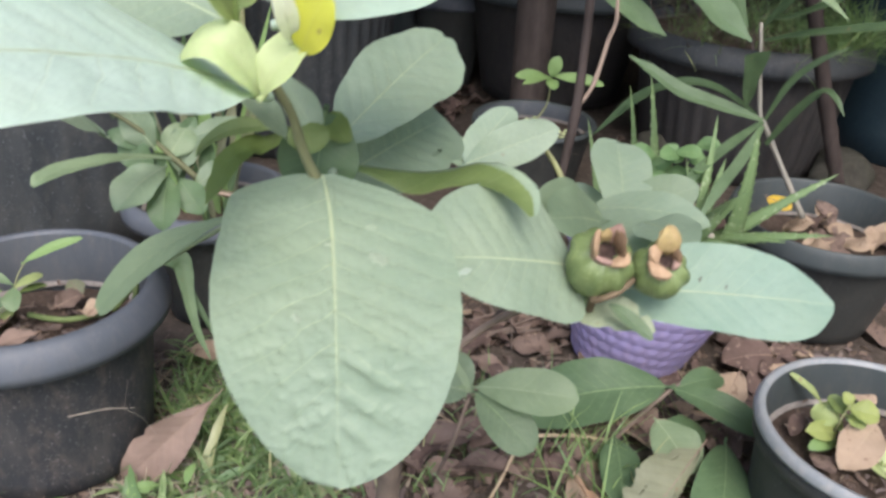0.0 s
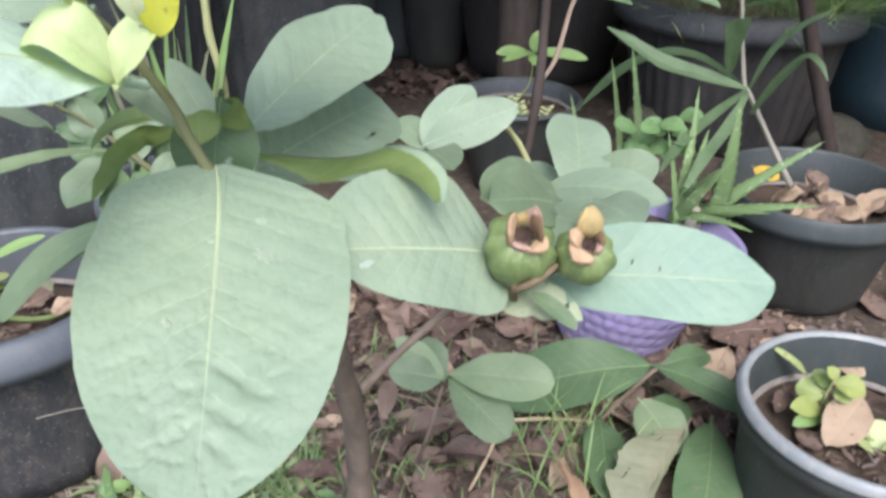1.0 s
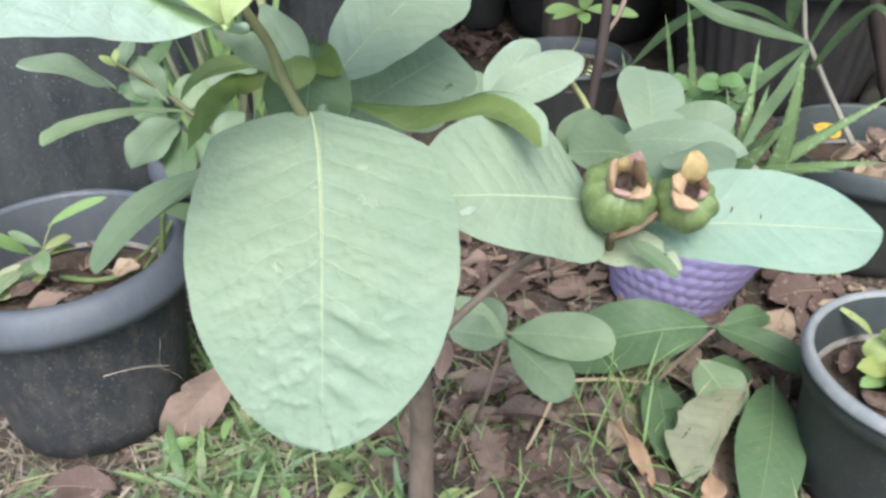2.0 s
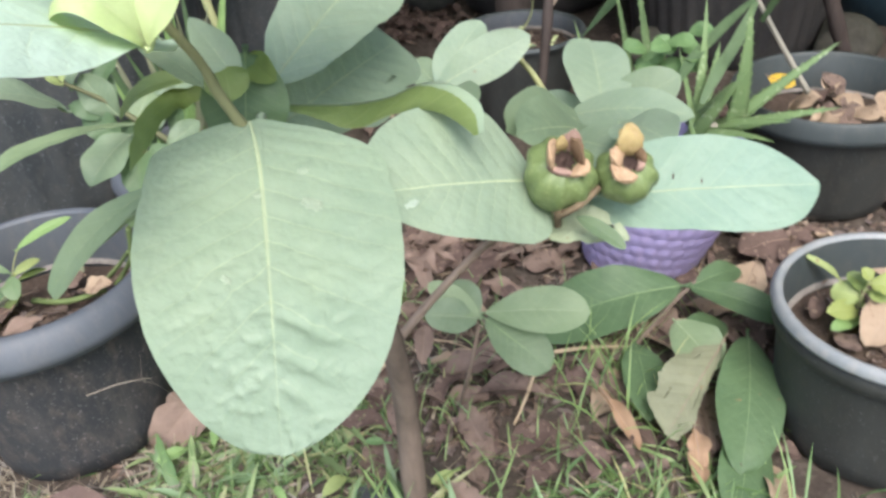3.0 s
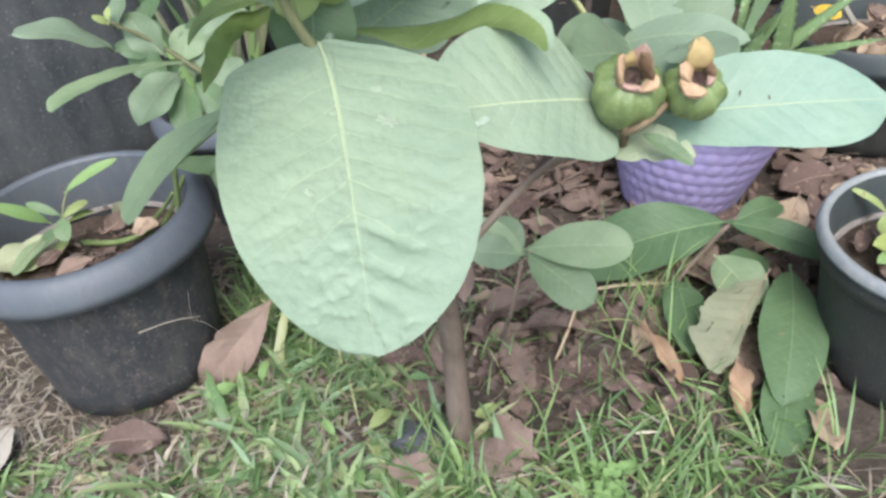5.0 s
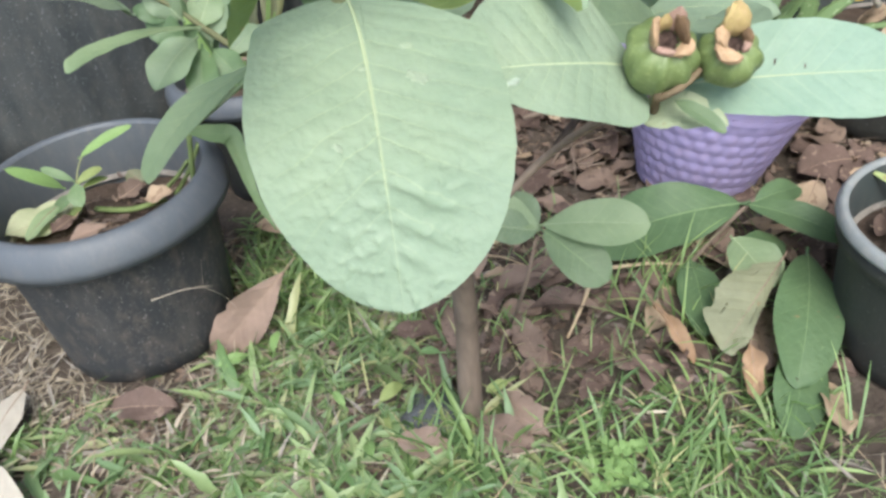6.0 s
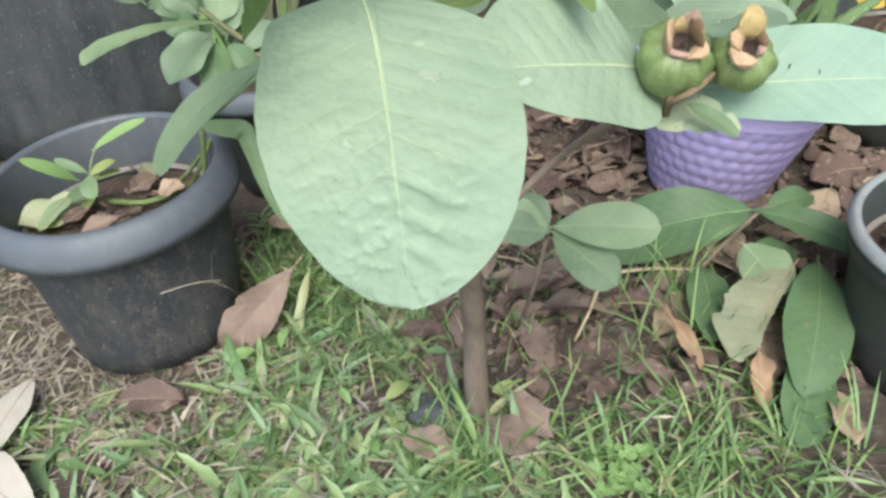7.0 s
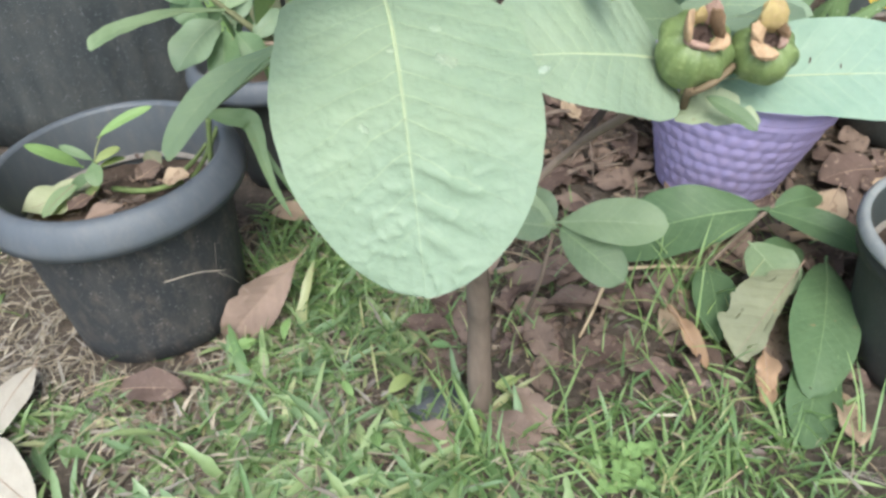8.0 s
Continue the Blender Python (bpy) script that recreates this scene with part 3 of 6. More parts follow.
# ---- pots ----
def plant_pot(label, at, r, h, base_r, lip=0.03, lip_h=0.045, body=POT_BLACK, rim=POT_GREY, soil_drop=0.06, segs=56, ribs=0, rib_depth=0.0, tilt=(0, 0), group="garden pots", name="plant_pot", inside=POT_INSIDE, soil=True, wall=0.006):
    """A tapered pot: r is the radius of the rim's crest, h its height."""
    t = thing(name, label, "plant pot", at, group)
    t.rotation_euler = (radians(tilt[0]), radians(tilt[1]), 0)
    top = r - wall * 0.5
    n = 8
    prof = [(base_r * 0.2, 0.002), (base_r * 0.93, 0.002), (base_r, 0.008)]
    z1 = h - lip_h * 0.55
    for k in range(1, n + 1):
        f = k / n
        prof.append((base_r + (top - base_r) * f, 0.008 + (z1 - 0.008) * f))
    b = part("body", lathe(prof, segs, 0.012, ribs, rib_depth, (2, n + 2), seed=r * 50), body, t)
    lipp = [(top - wall * 0.9, h - 0.008), (top - wall * 0.6, h - 0.002), (r, h), (r + lip * 0.35, h - lip_h * 0.10), (r + lip * 0.75, h - lip_h * 0.36), (r + lip, h - lip_h * 0.72), (r + lip * 0.98, h - lip_h), (r + lip * 0.72, h - lip_h * 1.0), (top, h - lip_h * 0.7)]
    part("rim", lathe(lipp, segs, 0.010, seed=r * 50), rim, t)
    ri = base_r + (top - base_r) * (1 - soil_drop / h) - wall
    part("inner_wall", lathe([(ri + 0.001, h - soil_drop - 0.02), (ri + 0.001, h - soil_drop * 0.75), (top - wall * 0.9, h - 0.006)], segs, 0.010, seed=r * 50), inside, t)
    if soil:
        bm = bmesh.new()
        rings = []
        for j in range(13):
            rr = (ri + 0.002) * j / 12
            rings.append([bm.verts.new((rr * math.cos(2 * math.pi * i / 48), rr * math.sin(2 * math.pi * i / 48),
                          h - soil_drop + 0.012 * noise.noise((rr * math.cos(2 * math.pi * i / 48) * 22, rr * math.sin(2 * math.pi * i / 48) * 22, r * 90)) + 0.006 * (1 - j / 12))) for i in range(48)])
        for a, c in zip(rings, rings[1:]):
            for i in range(48):
                bm.faces.new((a[i], a[(i + 1) % 48], c[(i + 1) % 48], c[i]))
        bmesh.ops.remove_doubles(bm, verts=bm.verts, dist=1e-5)
        part("soil", bm, SOIL, t)
        part("soil_crust", lathe([(ri - 0.006, h - soil_drop + 0.004), (ri - 0.004, h - soil_drop + 0.009), (ri + 0.002, h - soil_drop + 0.010)], segs, 0.010, seed=r * 50), CRUST, t, "pale dried crust along the wall")
    return t


POT_L = (-0.578, 1.025, 0.0)
plant_pot("black plastic pot with a thick greyed rim on the grass", POT_L, 0.172, 0.304, 0.141, body=POT_OLD, lip=0.024, lip_h=0.05, soil_drop=0.099)
POT_R = (0.645, 0.862, 0.0)
pot_r = plant_pot("round black pot holding a seedling, its pale rim painted with a highlight", POT_R, 0.165, 0.225, 0.144, lip=0.008, lip_h=0.016, soil_drop=0.08, body=POT_BLACK, rim=POT_RIM_GLINT, inside=POT_SLATE)
bm = lathe([(0.160, 0.176), (0.1675, 0.180), (0.1685, 0.200), (0.163, 0.206)], 56, 0.010, seed=0.165 * 50)
part("band", bm, POT_BLACK, pot_r, "raised band below the rim")
POT_BR = (0.842, 1.53, 0.0)
plant_pot("shallow black pot full of dry leaves with a pale stem", POT_BR, 0.192, 0.245, 0.14, lip=0.008, lip_h=0.045, soil_drop=0.085, body=POT_BLACK, rim=POT_SLATE, inside=POT_SLATE)
POT_M = (0.275, 2.046, 0.0)
plant_pot("small black pot with a young seedling", POT_M, 0.16, 0.25, 0.11, lip=0.006, lip_h=0.012, soil_drop=0.05, body=POT_BLACK, rim=POT_SLATE)
POT_L2 = (-0.43, 1.46, 0.0)
plant_pot("black pot with a greyed rim and pale stalks", POT_L2, 0.15, 0.27, 0.10, lip=0.018, lip_h=0.04, soil_drop=0.05)
# the tall ribbed tubs behind
plant_pot("large black ribbed tub", (-1.0, 2.03, 0.0), 0.52, 0.80, 0.465, lip=0.03, lip_h=0.06, ribs=44, rib_depth=0.006, segs=176, soil_drop=0.1, name="planter_tub", group="large tubs", body=POT_TUB, rim=POT_TUB)
plant_pot("large black ribbed tub", (-0.44, 2.55, 0.0), 0.34, 0.66, 0.28, lip=0.03, lip_h=0.06, ribs=44, rib_depth=0.006, segs=176, soil_drop=0.1, name="planter_tub", group="large tubs", body=POT_TUB, rim=POT_TUB)
plant_pot("old grey pot with a pale rim", (-0.10, 3.35, 0.0), 0.15, 0.40, 0.12, lip=0.008, lip_h=0.02, body=POT_SLATE, rim=POT_WHITE)
plant_pot("small black pot with a thick rim", (0.06, 3.2, 0.0), 0.14, 0.36, 0.10, lip=0.02, lip_h=0.05)
plant_pot("big black tub with a thick grey rim", (0.47, 3.15, 0.0), 0.35, 0.45, 0.27, lip=0.035, lip_h=0.07, body=POT_DUSK, rim=POT_SLATE, name="planter_tub", group="large tubs")
POT_BIG = (0.972, 2.50, 0.0)
plant_pot("large dark ribbed tub with grass growing in it", POT_BIG, 0.332, 0.425, 0.28, lip=0.033, lip_h=0.07, ribs=40, rib_depth=0.007, segs=160, soil_drop=0.04, name="planter_tub", group="large tubs", body=POT_DUSK, rim=POT_TUB)
plant_pot("dark blue plastic barrel", (1.66, 2.68, 0.0), 0.30, 0.85, 0.29, lip=0.012, lip_h=0.03, name="barrel", group="", body=BLUE, rim=BLUE)


def woven_pot():
    """Purple planter with a raised basket weave."""
    t = thing("woven_pot", "purple plastic pot with a raised basket weave", "plant pot", (0.405, 1.33, 0.0))
    t.rotation_euler = (radians(-3), radians(10), 0)
    rows, h, r0, r1 = 10, 0.245, 0.102, 0.178
    bm = bmesh.new()
    segs, lev = 256, rows * 6
    prev = None
    for j in range(lev + 1):
        f = j / lev
        ring = []
        for i in range(segs):
            a = 2 * math.pi * i / segs
            k = int(f * rows - 1e-6)
            du = ((i / 8 + 0.5 * (k % 2)) % 1.0) - 0.5
            dv = (f * rows) % 1.0 - 0.5
            lump = max(0.0, 1 - (abs(du) / 0.5) ** 2.6) * max(0.0, 1 - (abs(dv) / 0.5) ** 2.6)
            r = r0 + (r1 - r0) * f + 0.0028 * lump
            ring.append(bm.verts.new((r * math.cos(a), r * math.sin(a), h * f)))
        if prev:
            for i in range(segs):
                bm.faces.new((prev[i], prev[(i + 1) % segs], ring[(i + 1) % segs], ring[i]))
        prev = ring
    part("body", bm, PURPLE, t)
    part("rim", lathe([(r1 - 0.010, h - 0.05), (r1 - 0.004, h - 0.002), (r1 + 0.002, h + 0.004), (r1 + 0.009, h), (r1 + 0.009, h - 0.012), (r1 + 0.002, h - 0.014)], 64), PURPLE, t)
    part("soil", lathe([(0.0005, h - 0.035), (0.08, h - 0.037), (r1 - 0.008, h - 0.04)], 40), SOIL, t)


woven_pot()

# ---- guava ----
guava = thing("guava_tree", "young guava tree with broad grey-green leaves and two small green fruits", "tree", (-0.038, 0.77, 0.0))
NODE = (-0.063, 0.427, 0.744)
plant_limb(guava, [(-0.038, 0.77, -0.02), (-0.036, 0.765, 0.10), (-0.030, 0.74, 0.26), (-0.035, 0.64, 0.48), (-0.05, 0.52, 0.65), NODE],
           [0.0178, 0.0170, 0.0150, 0.0105, 0.0062, 0.0038], BARK, "trunk", "brown trunk turning green at the top", 10)
plant_limb(guava, [NODE, (-0.070, 0.419, 0.768), (-0.073, 0.408, 0.791), (-0.084, 0.392, 0.822), (-0.094, 0.368, 0.852), (-0.098, 0.363, 0.869)], [0.0036, 0.0030, 0.0025, 0.0023, 0.0020, 0.0017], STEM_OLIVE, "shoot", "olive-brown young shoot")
# side limb to the fruits and up
plant_limb(guava, [(-0.030, 0.718, 0.348), (0.024, 0.720, 0.411), (0.074, 0.693, 0.481), (0.104, 0.550, 0.597), (0.114, 0.473, 0.648)], [0.0056, 0.0047, 0.0043, 0.0036, 0.0028], STEM_TAN, "branch", "brown side branch")
plant_limb(guava, [(0.074, 0.693, 0.481), (0.146, 0.880, 0.455), (0.168, 0.951, 0.517), (0.184, 0.984, 0.612), (0.189, 1.005, 0.693), (0.189, 1.013, 0.786)], [0.0043, 0.0045, 0.0058, 0.0065, 0.006, 0.005], STEM_DARK, "branch", "dark thin upright branch")
plant_limb(guava, [(0.186, 0.986, 0.619), (0.205, 1.000, 0.645), (0.220, 1.020, 0.695), (0.228, 1.025, 0.726), (0.221, 1.037, 0.784)], [0.0026, 0.003, 0.0028, 0.0026, 0.002], STEM_TAN, "twig", "pale twig")

def curled_leaf(fold, edge):
    """A blade rolled over: its olive underside shows between the fold and the free edge, and towards the tip its grey-green upper side turns out."""
    bm = bmesh.new()
    uvl = bm.loops.layers.uv.new("UVMap")
    low, high = spline(fold, 14), spline(edge, 14)
    rows, m = [], len(low) - 1
    for j, (p, q) in enumerate(zip(low, high)):
        v, row = j / m, []
        for k in range(31):
            f = k / 26
            if f <= 1:
                c = p.lerp(q, f) + Vector((0, -0.0035, 0.001)) * math.sin(math.pi * f) * math.sin(math.pi * v)
                c += Vector((0, 0, 0.0008)) * noise.noise(c * 90)
            else:
                c = q + Vector((0, 0.006, -0.002)) * (k - 26) * math.sin(math.pi * min(1, v + 0.05))
            row.append((bm.verts.new(c - guava.location), (0.5 + 0.016 * k, v)))
        rows.append(row)
    for j, (a, b) in enumerate(zip(rows, rows[1:])):
        turned = 28 - 16 * max(0.0, (j / m - 0.55) / 0.45) ** 0.6
        for k in range(30):
            q = (a[k], a[k + 1], b[k + 1], b[k])
            f = bm.faces.new([c[0] for c in q])
            f.material_index = 1 if k >= turned else 0
            for lp, c in zip(f.loops, q):
                lp[uvl].uv = c[1]
    ob = part("leaf", bm, GUAVA_OLIVE, guava, "curled leaf with an olive-green underside")
    ob.data.materials.append(GUAVA)
    return ob


# blades near the lens, largest first
front_leaf = leaf(guava, (-0.054, 0.428, 0.748), (-0.0297, 0.2378, 0.6944), 0.117, up=(0.08, -0.35, 0.95), bow=0.02, fold=0.05, wave=0.012, ripple=0.0055, quilt=0.016, nu=84, nv=170, veins=11, petiole=0.03, drift=0.006,
                  creases=((-0.02, 0.675, -0.52, 0.80, 0.0023), (-0.02, 0.77, -0.42, 0.885, 0.0021), (-0.02, 0.85, -0.25, 0.93, 0.0013), (0.02, 0.70, 0.45, 0.80, 0.0009), (0.03, 0.80, 0.36, 0.88, 0.0010)),
                  edges=((0.002, 0.013, 0.036, 0.0585, 0.0615, 0.0615, 0.0570, 0.0480, 0.0338, 0.0166, 0.001), (0.010, 0.026, 0.0495, 0.0555, 0.0578, 0.0583, 0.0535, 0.0430, 0.0294, 0.0150, 0.001)))
second_leaf = leaf(guava, (0.0962, 0.4428, 0.6871), (-0.0051, 0.3794, 0.7235), 0.085, up=(0.05, -0.62, 0.75), bow=0.04, fold=0.10, wave=0.02, ripple=0.0065, nu=44, nv=90, veins=11, petiole=0.03,
                   edges=((0.008, 0.019, 0.036, 0.0400, 0.0390, 0.0363, 0.0306, 0.0216, 0.0118, 0.005, 0.001), (0.006, 0.012, 0.026, 0.041, 0.047, 0.0475, 0.0443, 0.036, 0.024, 0.010, 0.001)))
right_leaf = leaf(guava, (0.1178, 0.4455, 0.6712), (0.255, 0.424, 0.678), 0.060, GUAVA_COOL, up=(0, -0.62, 0.75), bow=0.035, fold=0.06, wave=0.02, ripple=0.010, nu=36, nv=72, petiole=0.03,
                  edges=((0.003, 0.010, 0.020, 0.028, 0.0325, 0.033, 0.0312, 0.0255, 0.0150, 0.0050, 0.001), (0.003, 0.006, 0.014, 0.0208, 0.0245, 0.0257, 0.0276, 0.0275, 0.0220, 0.010, 0.001)))
# curled blade seen on its edge
curled_leaf([(-0.056, 0.467, 0.739), (-0.033, 0.462, 0.733), (-0.009, 0.453, 0.727), (0.012, 0.447, 0.735), (0.032, 0.436, 0.742), (0.045, 0.424, 0.742), (0.053, 0.413, 0.740), (0.058, 0.407, 0.737)],
            [(-0.056, 0.471, 0.739), (-0.033, 0.471, 0.736), (-0.009, 0.468, 0.735), (0.012, 0.460, 0.740), (0.033, 0.446, 0.752), (0.050, 0.433, 0.755), (0.063, 0.418, 0.750), (0.063, 0.404, 0.740)])
leaf(guava, (-0.062, 0.521, 0.735), (0.010, 0.667, 0.774), 0.083, GUAVA_SHADED, up=(0.1, -0.72, 0.7), bow=0.04, fold=0.08, ripple=0.009, nu=34, nv=60, veins=9, bites=0.12,
     edges=((0.003, 0.008, 0.016, 0.025, 0.031, 0.0330, 0.0308, 0.0270, 0.0215, 0.0120, 0.004), (0.003, 0.008, 0.0165, 0.026, 0.032, 0.0365, 0.0392, 0.0345, 0.0185, 0.0105, 0.004)), label="broad grey-green leaf with a nibbled edge")
leaf(guava, (-0.069, 0.536, 0.696), (0.0135, 0.6727, 0.7027), 0.096, GUAVA_SHADED, up=(0.1, -0.75, 0.65), wide_at=0.5, base_pow=0.55, tip_pow=0.30, bow=0.03, fold=0.10, ripple=0.009, bites=0.2, nu=26, nv=44)
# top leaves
leaf(guava, (-0.090, 0.406, 0.802), (-0.1755, 0.172, 0.873), 0.112, GUAVA_GLARE, up=(0.1, -0.62, 0.78), bow=0.055, fold=0.10, ripple=0.008, nu=40, nv=70, veins=11,
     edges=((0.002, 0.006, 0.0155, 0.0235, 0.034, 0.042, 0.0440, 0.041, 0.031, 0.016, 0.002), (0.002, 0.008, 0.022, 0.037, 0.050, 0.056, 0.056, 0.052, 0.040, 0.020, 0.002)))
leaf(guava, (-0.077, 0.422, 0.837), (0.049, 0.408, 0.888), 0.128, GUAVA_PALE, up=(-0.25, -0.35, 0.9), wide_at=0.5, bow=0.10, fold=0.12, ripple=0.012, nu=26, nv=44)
leaf(guava, (-0.103, 0.403, 0.838), (-0.174, 0.411, 0.861), 0.070, GUAVA, up=(0.1, -0.5, 0.85), bow=0.06, fold=0.1, nu=20, nv=30)
leaf(guava, (-0.077, 0.435, 0.843), (-0.130, 0.478, 0.881), 0.060, GUAVA, up=(0.3, -0.5, 0.8), bow=0.06, fold=0.1, nu=20, nv=30)
# young growth
leaf(guava, (-0.080, 0.365, 0.814), (-0.104, 0.346, 0.853), 0.027, GUAVA_YOUNG, up=(0.3, -0.5, 0.8), bow=0.08, fold=0.30, curl=5.0, nu=16, nv=30, label="curled yellow-green young leaf")
leaf(guava, (-0.078, 0.360, 0.815), (-0.054, 0.366, 0.843), 0.024, GUAVA_YOUNG, up=(-0.3, -0.6, 0.7), bow=0.10, fold=0.25, nu=14, nv=24, label="pale young leaf")
leaf(guava, (-0.058, 0.357, 0.837), (-0.046, 0.354, 0.864), 0.0225, GUAVA_YELLOW, up=(0.1, -0.6, 0.8), wide_at=0.55, base_pow=0.45, tip_pow=0.5, bow=0.06, fold=0.15, nu=14, nv=24, label="bright yellow young leaf")
leaf(guava, (-0.063, 0.360, 0.841), (-0.067, 0.349, 0.869), 0.0095, GUAVA_BUD, up=(0.2, -0.8, 0.4), bow=0.10, fold=0.5, nu=12, nv=20, label="whitish leaf bud")
leaf(guava, (-0.089, 0.366, 0.846), (-0.103, 0.347, 0.878), 0.012, GUAVA_TIP, up=(0.5, -0.8, 0.3), bow=0.06, fold=0.7, nu=12, nv=20, label="folded olive leaf bud")
leaf(guava, (-0.089, 0.367, 0.846), (-0.085, 0.354, 0.881), 0.013, GUAVA_TIP, up=(-0.3, -0.9, 0.3), bow=0.06, fold=0.7, nu=12, nv=20, label="folded olive leaf bud")
leaf(guava, (-0.090, 0.369, 0.858), (-0.116, 0.338, 0.890), 0.024, GUAVA_YOUNG, up=(0.2, -0.6, 0.7), bow=0.08, fold=0.3, nu=14, nv=22, label="pale yellow-green young leaf")
leaf(guava, (-0.090, 0.378, 0.851), (-0.079, 0.363, 0.886), 0.022, GUAVA_YOUNG, up=(0.1, -0.8, 0.5), bow=0.05, fold=0.3, nu=14, nv=22)
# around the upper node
# BROAD's dark green stands in for shade from the leaves above this one.
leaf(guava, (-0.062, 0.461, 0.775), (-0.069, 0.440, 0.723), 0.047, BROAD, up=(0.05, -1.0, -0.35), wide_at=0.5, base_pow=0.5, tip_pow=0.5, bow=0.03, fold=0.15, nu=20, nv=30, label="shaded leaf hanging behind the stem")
leaf(guava, (-0.067, 0.428, 0.760), (-0.070, 0.443, 0.774), 0.0235, GUAVA_OLIVE, up=(0.1, -0.9, 0.3), wide_at=0.5, base_pow=0.5, tip_pow=0.45, bow=0.10, fold=0.15, nu=16, nv=24, petiole=0, label="small rounded yellow-green leaf")
leaf(guava, (-0.046, 0.449, 0.761), (-0.063, 0.465, 0.770), 0.0165, GUAVA_FOLD, up=(0.2, -0.9, 0.3), wide_at=0.55, base_pow=0.6, tip_pow=0.5, bow=0.12, fold=0.25, nu=16, nv=24, petiole=0, label="folded olive leaf")
leaf(guava, (-0.064, 0.439, 0.766), (-0.088, 0.462, 0.796), 0.020, GUAVA, up=(0.35, -0.8, 0.5), wide_at=0.42, base_pow=0.6, tip_pow=0.8, bow=0.06, fold=0.18, nu=18, nv=26, petiole=0.03)
leaf(guava, (-0.080, 0.433, 0.769), (-0.106, 0.419, 0.801), 0.016, GUAVA, up=(0.1, -0.6, 0.8), wide_at=0.5, base_pow=0.7, tip_pow=0.7, bow=0.08, fold=0.2, nu=18, nv=26, petiole=0.03)
ribbon(guava, [(-0.0860, 0.4700, 0.7570), (-0.0974, 0.4655, 0.7519), (-0.1077, 0.4560, 0.7520), (-0.1148, 0.4417, 0.7493), (-0.1191, 0.4263, 0.7423), (-0.1242, 0.4126, 0.7333)], (0.004, 0.0095, 0.0165, 0.0200, 0.0140, 0.0012), GUAVA_FOLD, (-0.35, -0.85, 0.45), 0.12, label="drooping olive-green leaf")
leaf(guava, (-0.089, 0.468, 0.761), (-0.145, 0.471, 0.738), 0.0125, GUAVA_OLIVE, up=(0, -0.5, 0.85), wide_at=0.45, bow=0.20, fold=0.3, nu=16, nv=26, petiole=0.03, label="arching olive-green leaf")
# drooping lower leaf by the pot
leaf(guava, (-0.116, 0.466, 0.702), (-0.208, 0.438, 0.642), 0.030, GUAVA_MID, up=(-0.35, -0.6, 0.7), bow=0.05, fold=0.14, wave=0.03, arc=0.075, nu=24, nv=40, petiole=0.05,
     edges=((0.001, 0.002, 0.003, 0.0048, 0.0082, 0.0112, 0.0127, 0.0126, 0.0104, 0.0066, 0.003), (0.001, 0.002, 0.003, 0.0048, 0.0082, 0.0112, 0.0127, 0.0126, 0.0104, 0.0066, 0.003)), label="drooping grey-green leaf above the pot rim")
# pair behind the fruits
leaf(guava, (0.197, 0.720, 0.590), (0.203, 0.825, 0.634), 0.066, GUAVA_SHADED, up=(0.1, -0.8, 0.6), wide_at=0.6, base_pow=0.6, tip_pow=0.32, bow=0.04, fold=0.12, nu=20, nv=28)
leaf(guava, (0.164, 0.739, 0.590), (0.266, 0.672, 0.610), 0.046, GUAVA_SHADED, up=(0.1, -0.5, 0.85), wide_at=0.5, bow=0.10, fold=0.12, nu=20, nv=28)
leaf(guava, (0.201, 0.757, 0.575), (0.276, 0.752, 0.617), 0.050, GUAVA_BACK, up=(0.1, -0.7, 0.7), wide_at=0.5, bow=0.06, fold=0.12, nu=18, nv=26)
leaf(guava, (0.185, 0.742, 0.582), (0.095, 0.628, 0.635), 0.070, GUAVA_BACK, up=(0, -0.6, 0.8), wide_at=0.5, bow=0.06, fold=0.12, nu=18, nv=26)
leaf(guava, (0.197, 0.778, 0.568), (0.143, 0.816, 0.579), 0.036, GUAVA_SHADED, up=(0, -0.6, 0.8), wide_at=0.5, bow=0.06, nu=16, nv=22)
leaf(guava, (0.189, 0.627, 0.632), (0.210, 0.557, 0.645), 0.050, GUAVA_SHADED, up=(0, -0.6, 0.8), wide_at=0.5, bow=0.06, nu=16, nv=22)
leaf(guava, (0.158, 0.676, 0.597), (0.201, 0.583, 0.616), 0.062, GUAVA_SHADED, up=(0, -0.7, 0.7), wide_at=0.5, bow=0.05, nu=16, nv=22)
leaf(guava, (0.170, 0.696, 0.596), (0.100, 0.597, 0.646), 0.060, GUAVA_BACK, up=(0, -0.7, 0.7), wide_at=0.5, bow=0.05, nu=16, nv=22)
# notched leaf farther back and its neighbours
leaf(guava, (0.045, 0.890, 0.573), (0.101, 0.948, 0.627), 0.052, up=(-0.4, -0.7, 0.6), wide_at=0.5, bow=0.04, fold=0.1, nu=18, nv=26)
leaf(guava, (0.045, 0.890, 0.574), (0.150, 0.887, 0.624), 0.050, up=(0.2, -0.75, 0.6), wide_at=0.55, bow=0.04, fold=0.1, nu=18, nv=26)
leaf(guava, (0.048, 0.898, 0.567), (0.016, 0.940, 0.590), 0.034, GUAVA_BACK, up=(0, -0.7, 0.6), wide_at=0.5, bow=0.06, nu=16, nv=22)
leaf(guava, (0.046, 0.897, 0.564), (0.078, 0.786, 0.589), 0.050, GUAVA_BACK, up=(0, -0.5, 0.85), wide_at=0.5, bow=0.06, nu=16, nv=22)
plant_limb(guava, [(0.174, 0.934, 0.532), (0.153, 0.941, 0.567), (0.127, 0.920, 0.587), (0.048, 0.898, 0.567)], [0.004, 0.0035, 0.003, 0.003], STEM_GREEN, "branch")
